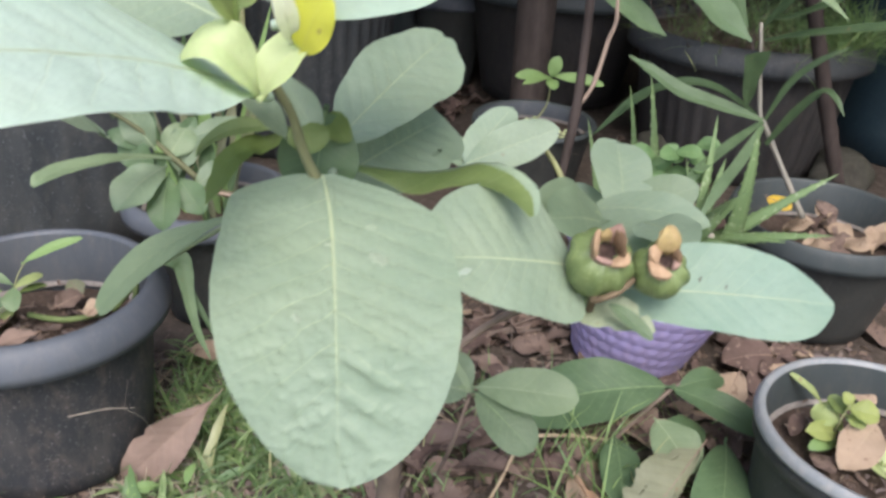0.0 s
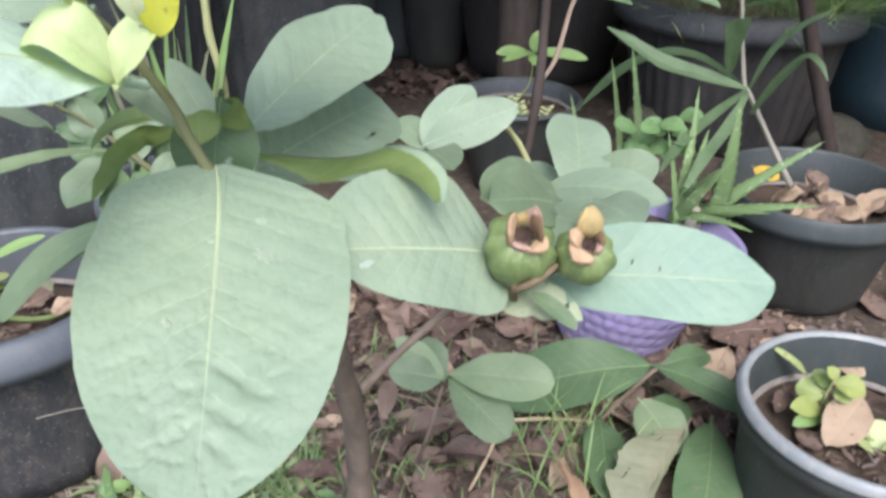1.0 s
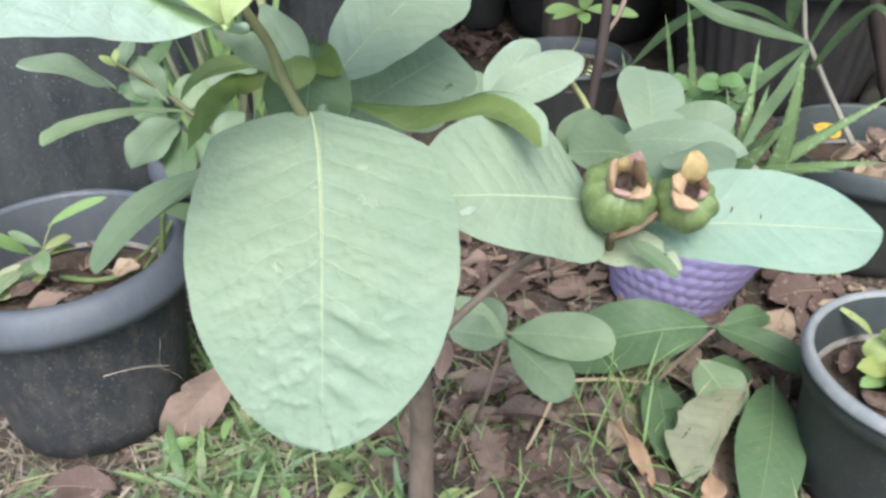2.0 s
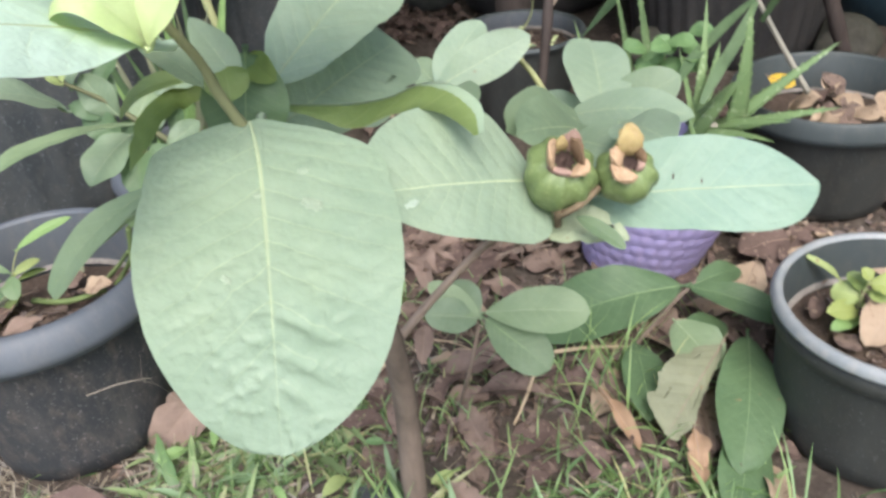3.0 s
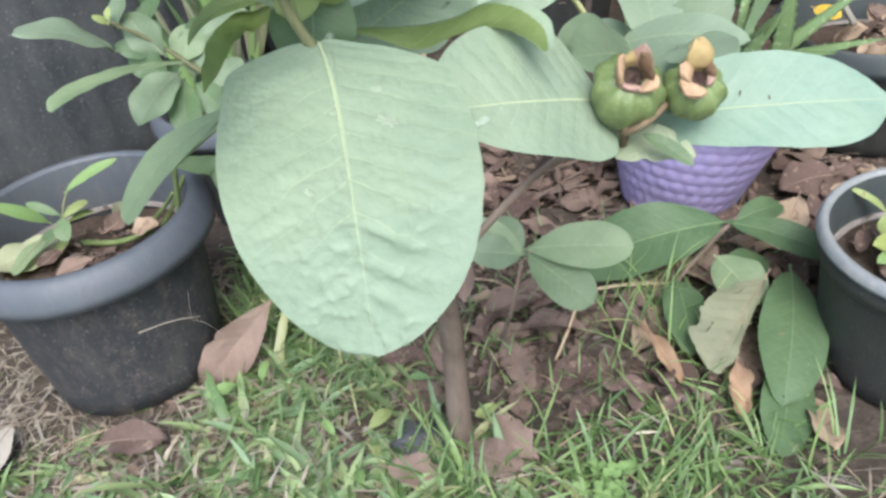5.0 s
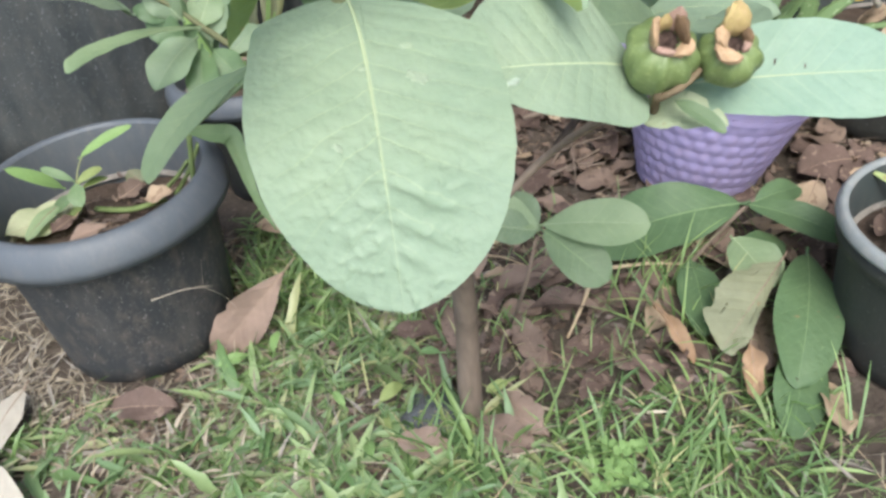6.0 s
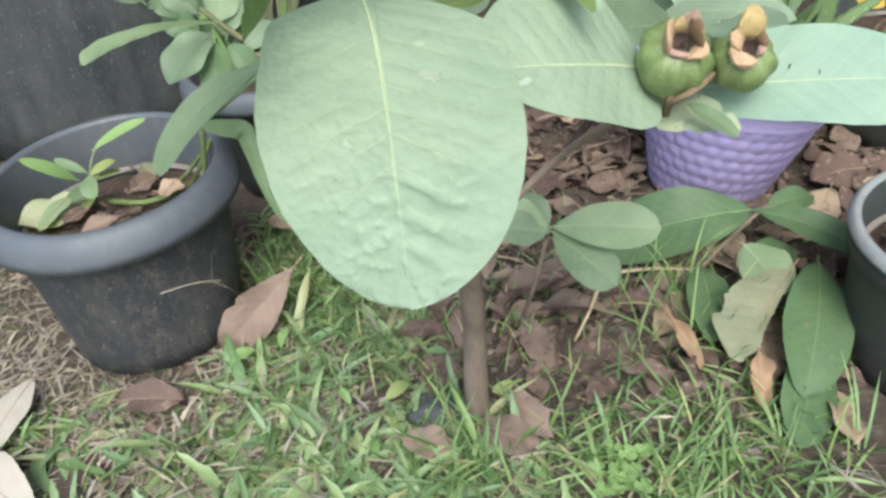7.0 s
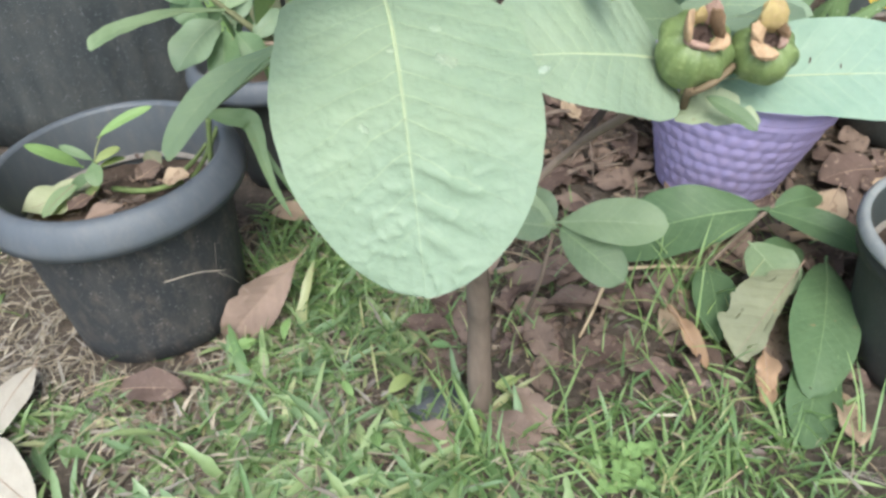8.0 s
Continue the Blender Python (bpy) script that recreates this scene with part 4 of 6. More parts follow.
# eaten leaf under the fruits
leaf(guava, (0.142, 0.407, 0.664), (0.090, 0.435, 0.662), 0.030, PALE_EATEN, up=(0, -0.45, 0.9), bow=0.05, fold=0.10, ripple=0.012, bites=0.95, nu=34, nv=72, petiole=0,
     edges=((0.0007, 0.0020, 0.0034, 0.0061, 0.0089, 0.0109, 0.0116, 0.0109, 0.0082, 0.0034, 0.0007), (0.0007, 0.0031, 0.0075, 0.0123, 0.0157, 0.0163, 0.0136, 0.0095, 0.0061, 0.0031, 0.0007)), label="pale leaf with eaten edges")
leaf(guava, (0.113, 0.414, 0.678), (0.136, 0.392, 0.668), 0.0092, GUAVA_DEEP, up=(0.2, -0.7, 0.65), wide_at=0.5, base_pow=0.7, tip_pow=0.45, bow=0.05, fold=0.35, nu=14, nv=24, petiole=0, label="folded olive leaf piece")
leaf(guava, (0.115, 0.436, 0.671), (0.132, 0.424, 0.669), 0.0080, GUAVA, up=(0.1, -0.6, 0.7), wide_at=0.4, tip_pow=0.9, bow=0.04, fold=0.2, nu=12, nv=18, petiole=0)


def guava_fruit(at, axis, r, seed, sepals, label):
    """A squat ribbed young guava with its dry calyx: sepals are (turn, width, height, lean, thickness, material) around the dark pit."""
    z = Vector(axis).normalized()
    x = (Vector((1, 0, 0)) - z * z.x).normalized()
    m = Matrix.Translation(Vector(at) - guava.location) @ Matrix((x, z.cross(x), z)).transposed().to_4x4()
    prof = [(0.0006, -r * 0.84)]
    for k in range(1, 21):
        a = -math.pi / 2 + math.radians(167) * k / 20
        prof.append((r * math.cos(a) ** 0.78 * (1.0 + 0.05 * math.sin(a)), r * 0.84 * math.sin(a)))
    top_r, top_z = prof[-1]
    prof += [(top_r * 0.93, top_z + r * 0.015), (top_r * 0.84, top_z - r * 0.06), (top_r * 0.80, top_z - r * 0.24)]
    bm = lathe(prof, 96, 0.07, 9, r * 0.10, (9, 20), seed)
    for v in bm.verts:
        v.co += v.co.normalized() * r * 0.05 * noise.noise(v.co * 70 + Vector((seed, 0, 0)))
    bm.transform(m)
    fr = part("fruit", bm, FRUIT, guava, label)
    bm = lathe([(0.0006, top_z - r * 0.16), (top_r * 0.35, top_z - r * 0.20), (top_r * 0.7, top_z - r * 0.14), (top_r * 0.88, top_z + r * 0.02)], 40, 0.2, seed=seed)
    for v in bm.verts:
        v.co += Vector((0, 0, r * 0.08 * noise.noise(v.co * 900)))
    bm.transform(m)
    part("calyx_core", bm, CALYX_CORE, fr, "dark dry centre of the calyx")
    tube_bm = tube(bmesh.new(), [(0, 0, top_z - r * 0.25), (r * 0.03, 0, top_z - r * 0.08), (r * 0.08, r * 0.02, top_z + r * 0.1)], [r * 0.05, r * 0.04, r * 0.03], 6)
    tube_bm.transform(m)
    part("style", tube_bm, CALYX_CORE, fr)
    for i, (turn, w, h, lean, thick, mt) in enumerate(sepals):
        a = radians(turn)
        bm = bmesh.new()
        bmesh.ops.create_icosphere(bm, subdivisions=4, radius=1)
        for v in bm.verts:
            c = v.co.copy()
            k = 1.0 - 0.42 * max(0.0, c.z) ** 1.5
            v.co = Vector((c.x * (1 - 0.3 * max(0.0, c.z)) + 0.55 * c.y * c.y - 0.35 * c.z * c.z, math.copysign(abs(c.y) ** 0.8, c.y) * k, math.copysign(abs(c.z) ** 0.85, c.z)))
            v.co += c * 0.16 * noise.noise(c * 2.3 + Vector((seed, i * 3, 0)))
        bm.transform(Matrix.Translation((math.cos(a) * top_r * 0.98, math.sin(a) * top_r * 0.98, top_z - r * 0.06)) @ Matrix.Rotation(a + math.pi, 4, "Z") @ Matrix.Rotation(radians(-lean), 4, "Y") @ Matrix.Translation((0, 0, r * h * 0.46)) @ Matrix.Diagonal((r * thick, r * w * 0.5, r * h * 0.54, 1)))
        bm.transform(m)
        part("sepal", bm, mt, fr, "dry sepal of the calyx")
    return fr


guava_fruit((0.1055, 0.424, 0.7005), (0.03, -0.60, 0.80), 0.0216, 3, ((168, 0.80, 0.72, 8, 0.11, CALYX), (100, 0.38, 0.58, 6, 0.10, CALYX_GREEN), (22, 0.80, 0.74, 0, 0.10, CALYX_BROWN), (60, 0.50, 0.80, 12, 0.10, CALYX_PINK), (318, 0.60, 0.46, 48, 0.12, CALYX), (250, 0.74, 0.24, 20, 0.10, CALYX_PINK)), "green ribbed young guava")
guava_fruit((0.142, 0.423, 0.6978), (0.0, -0.62, 0.78), 0.0174, 8, ((92, 0.86, 1.15, 26, 0.26, CALYX_GREEN), (162, 0.76, 0.66, 26, 0.20, CALYX), (232, 0.92, 0.54, 54, 0.22, CALYX), (22, 0.64, 0.52, 8, 0.11, CALYX_BROWN), (335, 0.50, 0.34, 12, 0.12, CALYX_PINK)), "smaller green ribbed young guava")
plant_limb(guava, [(0.126, 0.417, 0.694), (0.117, 0.409, 0.691), (0.109, 0.407, 0.687), (0.102, 0.412, 0.681)], [0.0018, 0.0020, 0.0021, 0.0024], STEM_BROWN, "fruit_stalk", "brownish fruit stalk")
plant_limb(guava, [(0.103, 0.410, 0.687), (0.102, 0.412, 0.681), (0.105, 0.429, 0.663)], [0.0022, 0.0023, 0.0025], STEM_BROWN, "fruit_stalk", "brownish fruit stalk")
plant_limb(guava, [(0.114, 0.472, 0.647), (0.115, 0.447, 0.664), (0.129, 0.440, 0.678), (0.140, 0.440, 0.683)], [0.0028, 0.0026, 0.0026, 0.0024], STEM_LEAFY, "fruit_stalk")
plant_limb(guava, [(0.116, 0.472, 0.646), (0.110, 0.449, 0.665), (0.107, 0.439, 0.679)], [0.0028, 0.0026, 0.0026], STEM_GREEN, "fruit_stalk")

# ---- guava branch on the left ----
sucker = thing("guava_branch", "low leafy guava branch above the pots", "branch", (-0.317, 0.953, 0.535))
plant_limb(sucker, [(-0.033, 0.742, 0.255), (-0.085, 0.860, 0.345), (-0.186, 0.985, 0.459), (-0.261, 0.973, 0.482), (-0.287, 0.961, 0.501), (-0.319, 0.956, 0.534), (-0.354, 0.950, 0.572), (-0.396, 0.932, 0.611)], [0.0062, 0.006, 0.0055, 0.005, 0.0042, 0.0036, 0.0028, 0.0018], STEM_WOODY, "stem")
plant_limb(sucker, [(-0.327, 0.940, 0.499), (-0.284, 0.952, 0.494), (-0.238, 0.960, 0.485)], [0.002, 0.0028, 0.003], STEM_TAN, "twig", "pale bare twig")


def sucker_leaf(b, t, w, mt, up):
    leaf(sucker, b, t, w * 0.85, mt, up=up, wide_at=0.5, base_pow=0.75, tip_pow=0.6, bow=0.09, fold=0.16, wave=0.06, ripple=0.01, nu=18, nv=28)


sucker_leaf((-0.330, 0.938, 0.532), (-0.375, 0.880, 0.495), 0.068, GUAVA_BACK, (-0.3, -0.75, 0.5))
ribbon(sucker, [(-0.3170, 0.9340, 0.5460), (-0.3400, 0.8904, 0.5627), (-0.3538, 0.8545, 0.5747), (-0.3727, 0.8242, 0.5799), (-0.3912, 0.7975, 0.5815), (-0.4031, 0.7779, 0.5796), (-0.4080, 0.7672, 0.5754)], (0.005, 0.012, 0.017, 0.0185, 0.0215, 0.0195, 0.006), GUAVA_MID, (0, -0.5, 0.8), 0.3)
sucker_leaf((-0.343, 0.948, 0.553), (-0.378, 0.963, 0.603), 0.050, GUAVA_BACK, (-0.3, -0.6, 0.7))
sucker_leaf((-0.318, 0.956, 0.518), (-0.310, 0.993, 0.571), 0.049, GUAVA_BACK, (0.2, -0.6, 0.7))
sucker_leaf((-0.395, 0.932, 0.573), (-0.453, 0.842, 0.635), 0.048, GUAVA_SHADED, (0, -0.55, 0.8))
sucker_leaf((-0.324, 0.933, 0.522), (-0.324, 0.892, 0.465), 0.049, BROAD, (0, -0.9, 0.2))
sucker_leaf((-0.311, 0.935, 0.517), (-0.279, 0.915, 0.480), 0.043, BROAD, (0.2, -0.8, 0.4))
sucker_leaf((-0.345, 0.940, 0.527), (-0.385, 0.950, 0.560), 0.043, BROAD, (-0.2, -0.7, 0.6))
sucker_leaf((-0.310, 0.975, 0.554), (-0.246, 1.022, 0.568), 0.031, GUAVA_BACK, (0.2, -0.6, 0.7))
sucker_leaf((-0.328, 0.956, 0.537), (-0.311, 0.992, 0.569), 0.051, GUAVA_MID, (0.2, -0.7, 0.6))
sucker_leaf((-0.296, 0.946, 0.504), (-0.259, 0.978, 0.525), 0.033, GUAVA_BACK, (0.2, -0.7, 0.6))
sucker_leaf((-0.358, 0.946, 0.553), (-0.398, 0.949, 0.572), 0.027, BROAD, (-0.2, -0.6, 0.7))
sucker_leaf((-0.390, 0.932, 0.604), (-0.402, 0.924, 0.617), 0.010, GUAVA_TIP, (0, -0.6, 0.7))
sucker_leaf((-0.389, 0.933, 0.605), (-0.388, 0.945, 0.619), 0.009, GUAVA_TIP, (0, -0.6, 0.7))
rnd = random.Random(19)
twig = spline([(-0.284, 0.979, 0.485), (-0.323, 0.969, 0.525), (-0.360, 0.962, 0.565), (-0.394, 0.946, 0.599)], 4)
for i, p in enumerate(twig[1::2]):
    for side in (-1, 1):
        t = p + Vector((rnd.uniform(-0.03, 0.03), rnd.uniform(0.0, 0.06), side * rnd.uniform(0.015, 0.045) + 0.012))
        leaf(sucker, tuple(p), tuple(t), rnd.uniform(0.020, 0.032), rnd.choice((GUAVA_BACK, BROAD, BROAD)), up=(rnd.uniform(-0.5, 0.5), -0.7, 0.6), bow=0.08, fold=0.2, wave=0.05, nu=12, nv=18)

# ---- low shoots and the cut branch on the litter ----
low = thing("guava_sucker", "low green shoot growing from the litter", "shoot", (0.029, 0.958, -0.000))
plant_limb(low, [(0.029, 0.958, -0.000), (0.052, 0.894, 0.138), (0.071, 0.904, 0.215)], [0.0035, 0.003, 0.0025], BARK, "stem")
leaf(low, (0.080, 0.909, 0.232), (0.220, 0.874, 0.244), 0.066, GUAVA_MID, up=(0, -0.6, 0.8), wide_at=0.66, base_pow=0.8, tip_pow=0.5, bow=0.08, fold=0.1, nu=20, nv=28)
leaf(low, (0.081, 0.904, 0.225), (0.160, 0.838, 0.180), 0.064, GUAVA_DEEP, up=(0, -0.6, 0.8), wide_at=0.62, base_pow=0.7, tip_pow=0.45, bow=0.05, fold=0.1, nu=20, nv=28)
leaf(low, (0.071, 0.905, 0.226), (-0.002, 0.896, 0.247), 0.05, GUAVA_BACK, up=(0, -0.6, 0.8), bow=0.05, nu=16, nv=22)
leaf(low, (0.074, 0.909, 0.232), (0.042, 0.962, 0.252), 0.04, GUAVA_BACK, up=(0, -0.6, 0.8), bow=0.05, nu=16, nv=22)
leaf(low, (0.072, 0.907, 0.229), (0.006, 0.937, 0.270), 0.035, GUAVA_MID, up=(0, -0.6, 0.8), bow=0.05, nu=16, nv=22)

cut = thing("cut_branch", "cut branch with broad dark green leaves lying on litter", "branch", (0.445, 1.153, 0.040))
plant_limb(cut, [(0.335, 1.054, 0.020), (0.399, 1.088, 0.070), (0.447, 1.111, 0.100), (0.480, 1.139, 0.100)], [0.004, 0.004, 0.0035, 0.003], BARK, "stem")
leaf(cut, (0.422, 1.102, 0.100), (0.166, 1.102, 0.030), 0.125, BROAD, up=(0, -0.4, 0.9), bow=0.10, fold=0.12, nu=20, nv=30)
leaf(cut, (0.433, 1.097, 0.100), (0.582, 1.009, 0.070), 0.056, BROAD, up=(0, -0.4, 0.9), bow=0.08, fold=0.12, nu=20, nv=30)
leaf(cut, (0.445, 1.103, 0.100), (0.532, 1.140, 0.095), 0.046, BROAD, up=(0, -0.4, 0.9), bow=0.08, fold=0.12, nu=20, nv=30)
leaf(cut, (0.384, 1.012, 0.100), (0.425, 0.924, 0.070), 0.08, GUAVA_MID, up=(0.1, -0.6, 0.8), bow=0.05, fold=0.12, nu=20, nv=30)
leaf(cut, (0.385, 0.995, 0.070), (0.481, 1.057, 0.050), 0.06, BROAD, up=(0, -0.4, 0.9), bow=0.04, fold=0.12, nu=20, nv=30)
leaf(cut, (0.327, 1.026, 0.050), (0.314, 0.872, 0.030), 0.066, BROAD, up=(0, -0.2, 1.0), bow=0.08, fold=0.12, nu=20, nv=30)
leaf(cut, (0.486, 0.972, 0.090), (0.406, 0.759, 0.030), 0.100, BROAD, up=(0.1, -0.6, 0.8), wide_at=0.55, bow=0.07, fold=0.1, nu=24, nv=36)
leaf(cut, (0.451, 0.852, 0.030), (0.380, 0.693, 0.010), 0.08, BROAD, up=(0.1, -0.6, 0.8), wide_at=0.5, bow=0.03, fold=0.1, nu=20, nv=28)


def dry_leaf(base, tip, width, material, label, up=(0, -0.4, 0.9), **kw):
    ob = leaf(None, base, tip, width, material, up=up, name="dry_leaf", **kw)
    return tagged(ob, label, "dry leaf", "fallen leaves")


def stalked_leaf(base, tip, width, material, label, up=(0, -0.4, 0.9), nu=16, **kw):
    """A fallen leaf with its blade, midrib and stalk."""
    t = thing("dry_leaf", label, "dry leaf", base, "fallen leaves")
    blade = leaf(t, base, tip, width, material, up=up, name="blade", petiole=0, nu=nu, **kw)
    midrib(blade, nu, 0.0011, DRY_RIB)
    d = (Vector(base) - Vector(tip)) * 0.13
    limb("stalk", [d * 1.0 + Vector((0, 0, 0.002)), d * 0.5 + Vector((0.001, 0, 0.003)), Vector((0, 0, 0))], [0.0009, 0.0010, 0.0012], DRY_RIB, t)
    return t


stalked_leaf((0.434, 0.945, 0.100), (0.322, 0.827, 0.045), 0.098, PALE, "greyish torn fading leaf on the cut branch", bow=0.04, wave=0.05, bites=0.42, ripple=0.012, nu=34, nv=60,
             edges=((0.0026, 0.0044, 0.0070, 0.0097, 0.0123, 0.0167, 0.0219, 0.0246, 0.0228, 0.0175, 0.0070), (0.0026, 0.0088, 0.0219, 0.0369, 0.0474, 0.0526, 0.0553, 0.0509, 0.0307, 0.0132, 0.0035)))
stalked_leaf((-0.320, 1.002, 0.115), (-0.444, 0.927, 0.012), 0.078, DRY_TAN, "large brown curled dry leaf leaning by the pot", up=(0.15, -0.8, 0.5), wide_at=0.68, base_pow=1.25, tip_pow=0.6, bow=-0.05, fold=0.45, wave=0.10, ripple=0.03, bites=0.3, nu=22, nv=34)
stalked_leaf((0.247, 0.933, 0.050), (0.287, 0.830, 0.015), 0.024, DRY_ORANGE, "orange curled dry leaf in the grass", wide_at=0.7, bow=0.12, fold=0.8, wave=0.25, ripple=0.08, bites=0.8, nu=14, nv=24)
stalked_leaf((0.364, 0.833, 0.050), (0.354, 0.764, 0.010), 0.035, DRY_ORANGE, "orange-brown dry leaf in the grass", fold=0.5, wave=0.2, ripple=0.08, bites=0.6, nu=14, nv=24)
stalked_leaf((0.582, 1.191, 0.070), (0.533, 1.126, 0.030), 0.06, DRY_PALE, "pale pinkish curled dry leaf", fold=0.3, wave=0.12, nu=18, nv=26)
stalked_leaf((0.698, 1.309, 0.030), (0.588, 1.280, 0.030), 0.08, DRY_RED, "reddish brown dry leaf", fold=0.2, wave=0.08, nu=16, nv=24)
stalked_leaf((-0.728, 0.859, 0.030), (-0.743, 0.716, 0.020), 0.06, DRY_WHITE, "bleached leaf with a dark hole", bow=0.05, nu=16, nv=26)
stalked_leaf((-0.621, 0.613, 0.020), (-0.768, 0.717, 0.020), 0.085, DRY_WHITE, "bleached grey-white dead leaf", bow=0.06, nu=16, nv=26)
stalked_leaf((-0.581, 0.824, 0.012), (-0.470, 0.804, 0.030), 0.05, DRY_RED, "dark brown dry leaf", fold=0.5, wave=0.1, nu=16, nv=26)
stalked_leaf((-0.141, 0.717, 0.030), (-0.061, 0.699, 0.020), 0.045, DRY_TAN, "tan curled dry leaf on soil", fold=0.4, wave=0.12, bites=0.7, tip_pow=0.9, nu=14, nv=24)
stalked_leaf((-0.434, 1.252, 0.030), (-0.343, 1.227, 0.030), 0.04, DRY_PALE, "pinkish dry leaf by the pot", fold=0.3, nu=14, nv=20)
stalked_leaf((0.006, 0.788, 0.030), (0.064, 0.715, 0.020), 0.045, DRY_TAN, "tan dry leaf in grass", fold=0.3, wave=0.1, bites=0.9, tip_pow=0.9, nu=14, nv=20)
stalked_leaf((-0.038, 0.747, 0.020), (0.044, 0.697, 0.020), 0.05, DRY, "brown dry leaf in grass", fold=0.2, wave=0.1, nu=14, nv=20)
stalked_leaf((-0.020, 0.986, 0.080), (-0.011, 1.060, 0.100), 0.03, DRY_TAN, "pinkish dry leaf beside the trunk", fold=0.2, up=(0, -0.9, 0.3), nu=14, nv=20)

# scattered litter leaves; those far behind the pots lie in one sheet
rnd = random.Random(11)
MATS = (DRY, DRY, DRY_RED, DRY_RED, DRY_RED, DRY_TAN, DRY, DRY_RED, DRY, DRY_PALE)
LABELS = {DRY: "brown curled dry leaf on soil", DRY_RED: "dark reddish-brown dry leaf on soil", DRY_TAN: "tan dry leaf on soil", DRY_PALE: "pale tan dry leaf on soil"}
FAR_MATS = (DRY, DRY_RED, DRY_TAN, DRY_PALE)
far_litter = bmesh.new()
for i in range(475):
    x, y = rnd.uniform(-0.15, 0.85), rnd.uniform(0.78, 1.65)
    if i > 360:
        x, y = rnd.uniform(-0.6, 1.3), rnd.uniform(1.3, 2.6)
    if any((x - p[0]) ** 2 + (y - p[1]) ** 2 < q * q for p, q in ((POT_L, 0.17), (POT_R, 0.17), (POT_BR, 0.19), (POT_M, 0.16), (POT_L2, 0.15), ((0.405, 1.335), 0.14))):
        continue
    if i >= 420:
        x, y = rnd.uniform(-0.16, 0.13), rnd.uniform(2.70, 3.10)
    a, ln = rnd.uniform(0, 6.28), rnd.uniform(0.035, 0.115)
    z = ground_height(x, y)
    mt = rnd.choice(MATS)
    b = (x, y, z + rnd.uniform(0.004, 0.022))
    t = (x + ln * math.cos(a), y + ln * math.sin(a), z + rnd.uniform(0.004, 0.035))
    w, up = ln * rnd.uniform(0.35, 0.6), (rnd.uniform(-0.4, 0.4), rnd.uniform(-0.4, 0.4), 1)
    shape = dict(bow=rnd.uniform(-0.06, 0.12), fold=rnd.uniform(-0.15, 0.60), wave=rnd.uniform(0.04, 0.20), ripple=0.025, bites=rnd.choice((0, 0.15, 0.3, 0.9)), wide_at=rnd.uniform(0.38, 0.55), base_pow=0.8, tip_pow=rnd.uniform(0.6, 1.0), nu=10, nv=16, petiole=0.1)
    if i <= 360:
        dry_leaf(b, t, w, mt, LABELS[mt], up=up, **shape)
        continue
    m, ln = frame_of(b, t, up)
    one = leaf_bm(ln, w, seed=i, **shape)
    one.transform(Matrix.Translation(b) @ m)
    for f in one.faces:
        f.material_index = FAR_MATS.index(mt)
    me = bpy.data.meshes.new("far_leaf")
    one.to_mesh(me)
    one.free()
    far_litter.from_mesh(me)
    bpy.data.meshes.remove(me)
far = part("leaf_litter", far_litter, DRY)
for mt in FAR_MATS[1:]:
    far.data.materials.append(mt)
tagged(far, "brown dry leaves scattered on soil behind the pots", "leaf litter", kind="stuff")

# twigs and straws on the soil
def straw(a, b, r, material=STRAW, label="dry pale straw on the soil"):
    mid = (Vector(a) + Vector(b)) / 2 + Vector((0.004, 0.0, 0.006))
    return tagged(limb("straw", [a, mid, b], [r, r * 0.9, r * 0.6], material, segs=6), label, "straw", "straws and twigs")


straw((0.160, 0.990, 0.050), (0.114, 0.913, 0.006), 0.0035)
straw((0.182, 1.044, 0.030), (0.327, 1.040, 0.030), 0.0035)
straw((0.092, 0.733, 0.020), (0.144, 0.755, 0.030), 0.0012)
straw((0.256, 0.627, 0.020), (0.298, 0.652, 0.030), 0.0012)
straw((0.090, 1.337, 0.020), (0.226, 1.378, 0.030), 0.0035, BARK, "brown twig on the litter")
straw((0.097, 1.537, 0.050), (0.158, 1.548, 0.050), 0.006, BARK, "brown twig on the litter")
straw((0.093, 1.347, 0.010), (0.244, 1.369, 0.030), 0.004, BARK, "brown twig on the litter")
for i in range(140):
    x, y, a, ln = rnd.uniform(-0.75, 0.7), rnd.uniform(0.55, 1.5), rnd.uniform(0, 6.28), rnd.uniform(0.04, 0.12)
    z = ground_height(x, y) + 0.006
    straw((x, y, z), (x + ln * math.cos(a), y + ln * math.sin(a), z + rnd.uniform(0, 0.015)), rnd.uniform(0.0006, 0.0016), rnd.choice((STRAW, BARK, BARK)))

for a, b, q in (((0.217, 1.525, 0.050), (0.131, 1.370, 0.020), 0.004), ((0.249, 1.425, 0.030), (0.077, 1.299, 0.020), 0.003), ((0.273, 1.459, 0.040), (0.094, 1.389, 0.030), 0.0025), ((0.177, 1.451, 0.080), (0.180, 1.306, 0.020), 0.002), ((0.326, 1.354, 0.020), (0.213, 1.275, 0.020), 0.0018)):
    straw(a, b, q, BARK, "brown twig on the litter")
# thin stick lying against the left pot, and the twig on its side
straw((-0.491, 0.890, 0.165), (-0.424, 0.957, 0.130), 0.0006, STRAW_WHITE, "thin dry stalk against the pot")

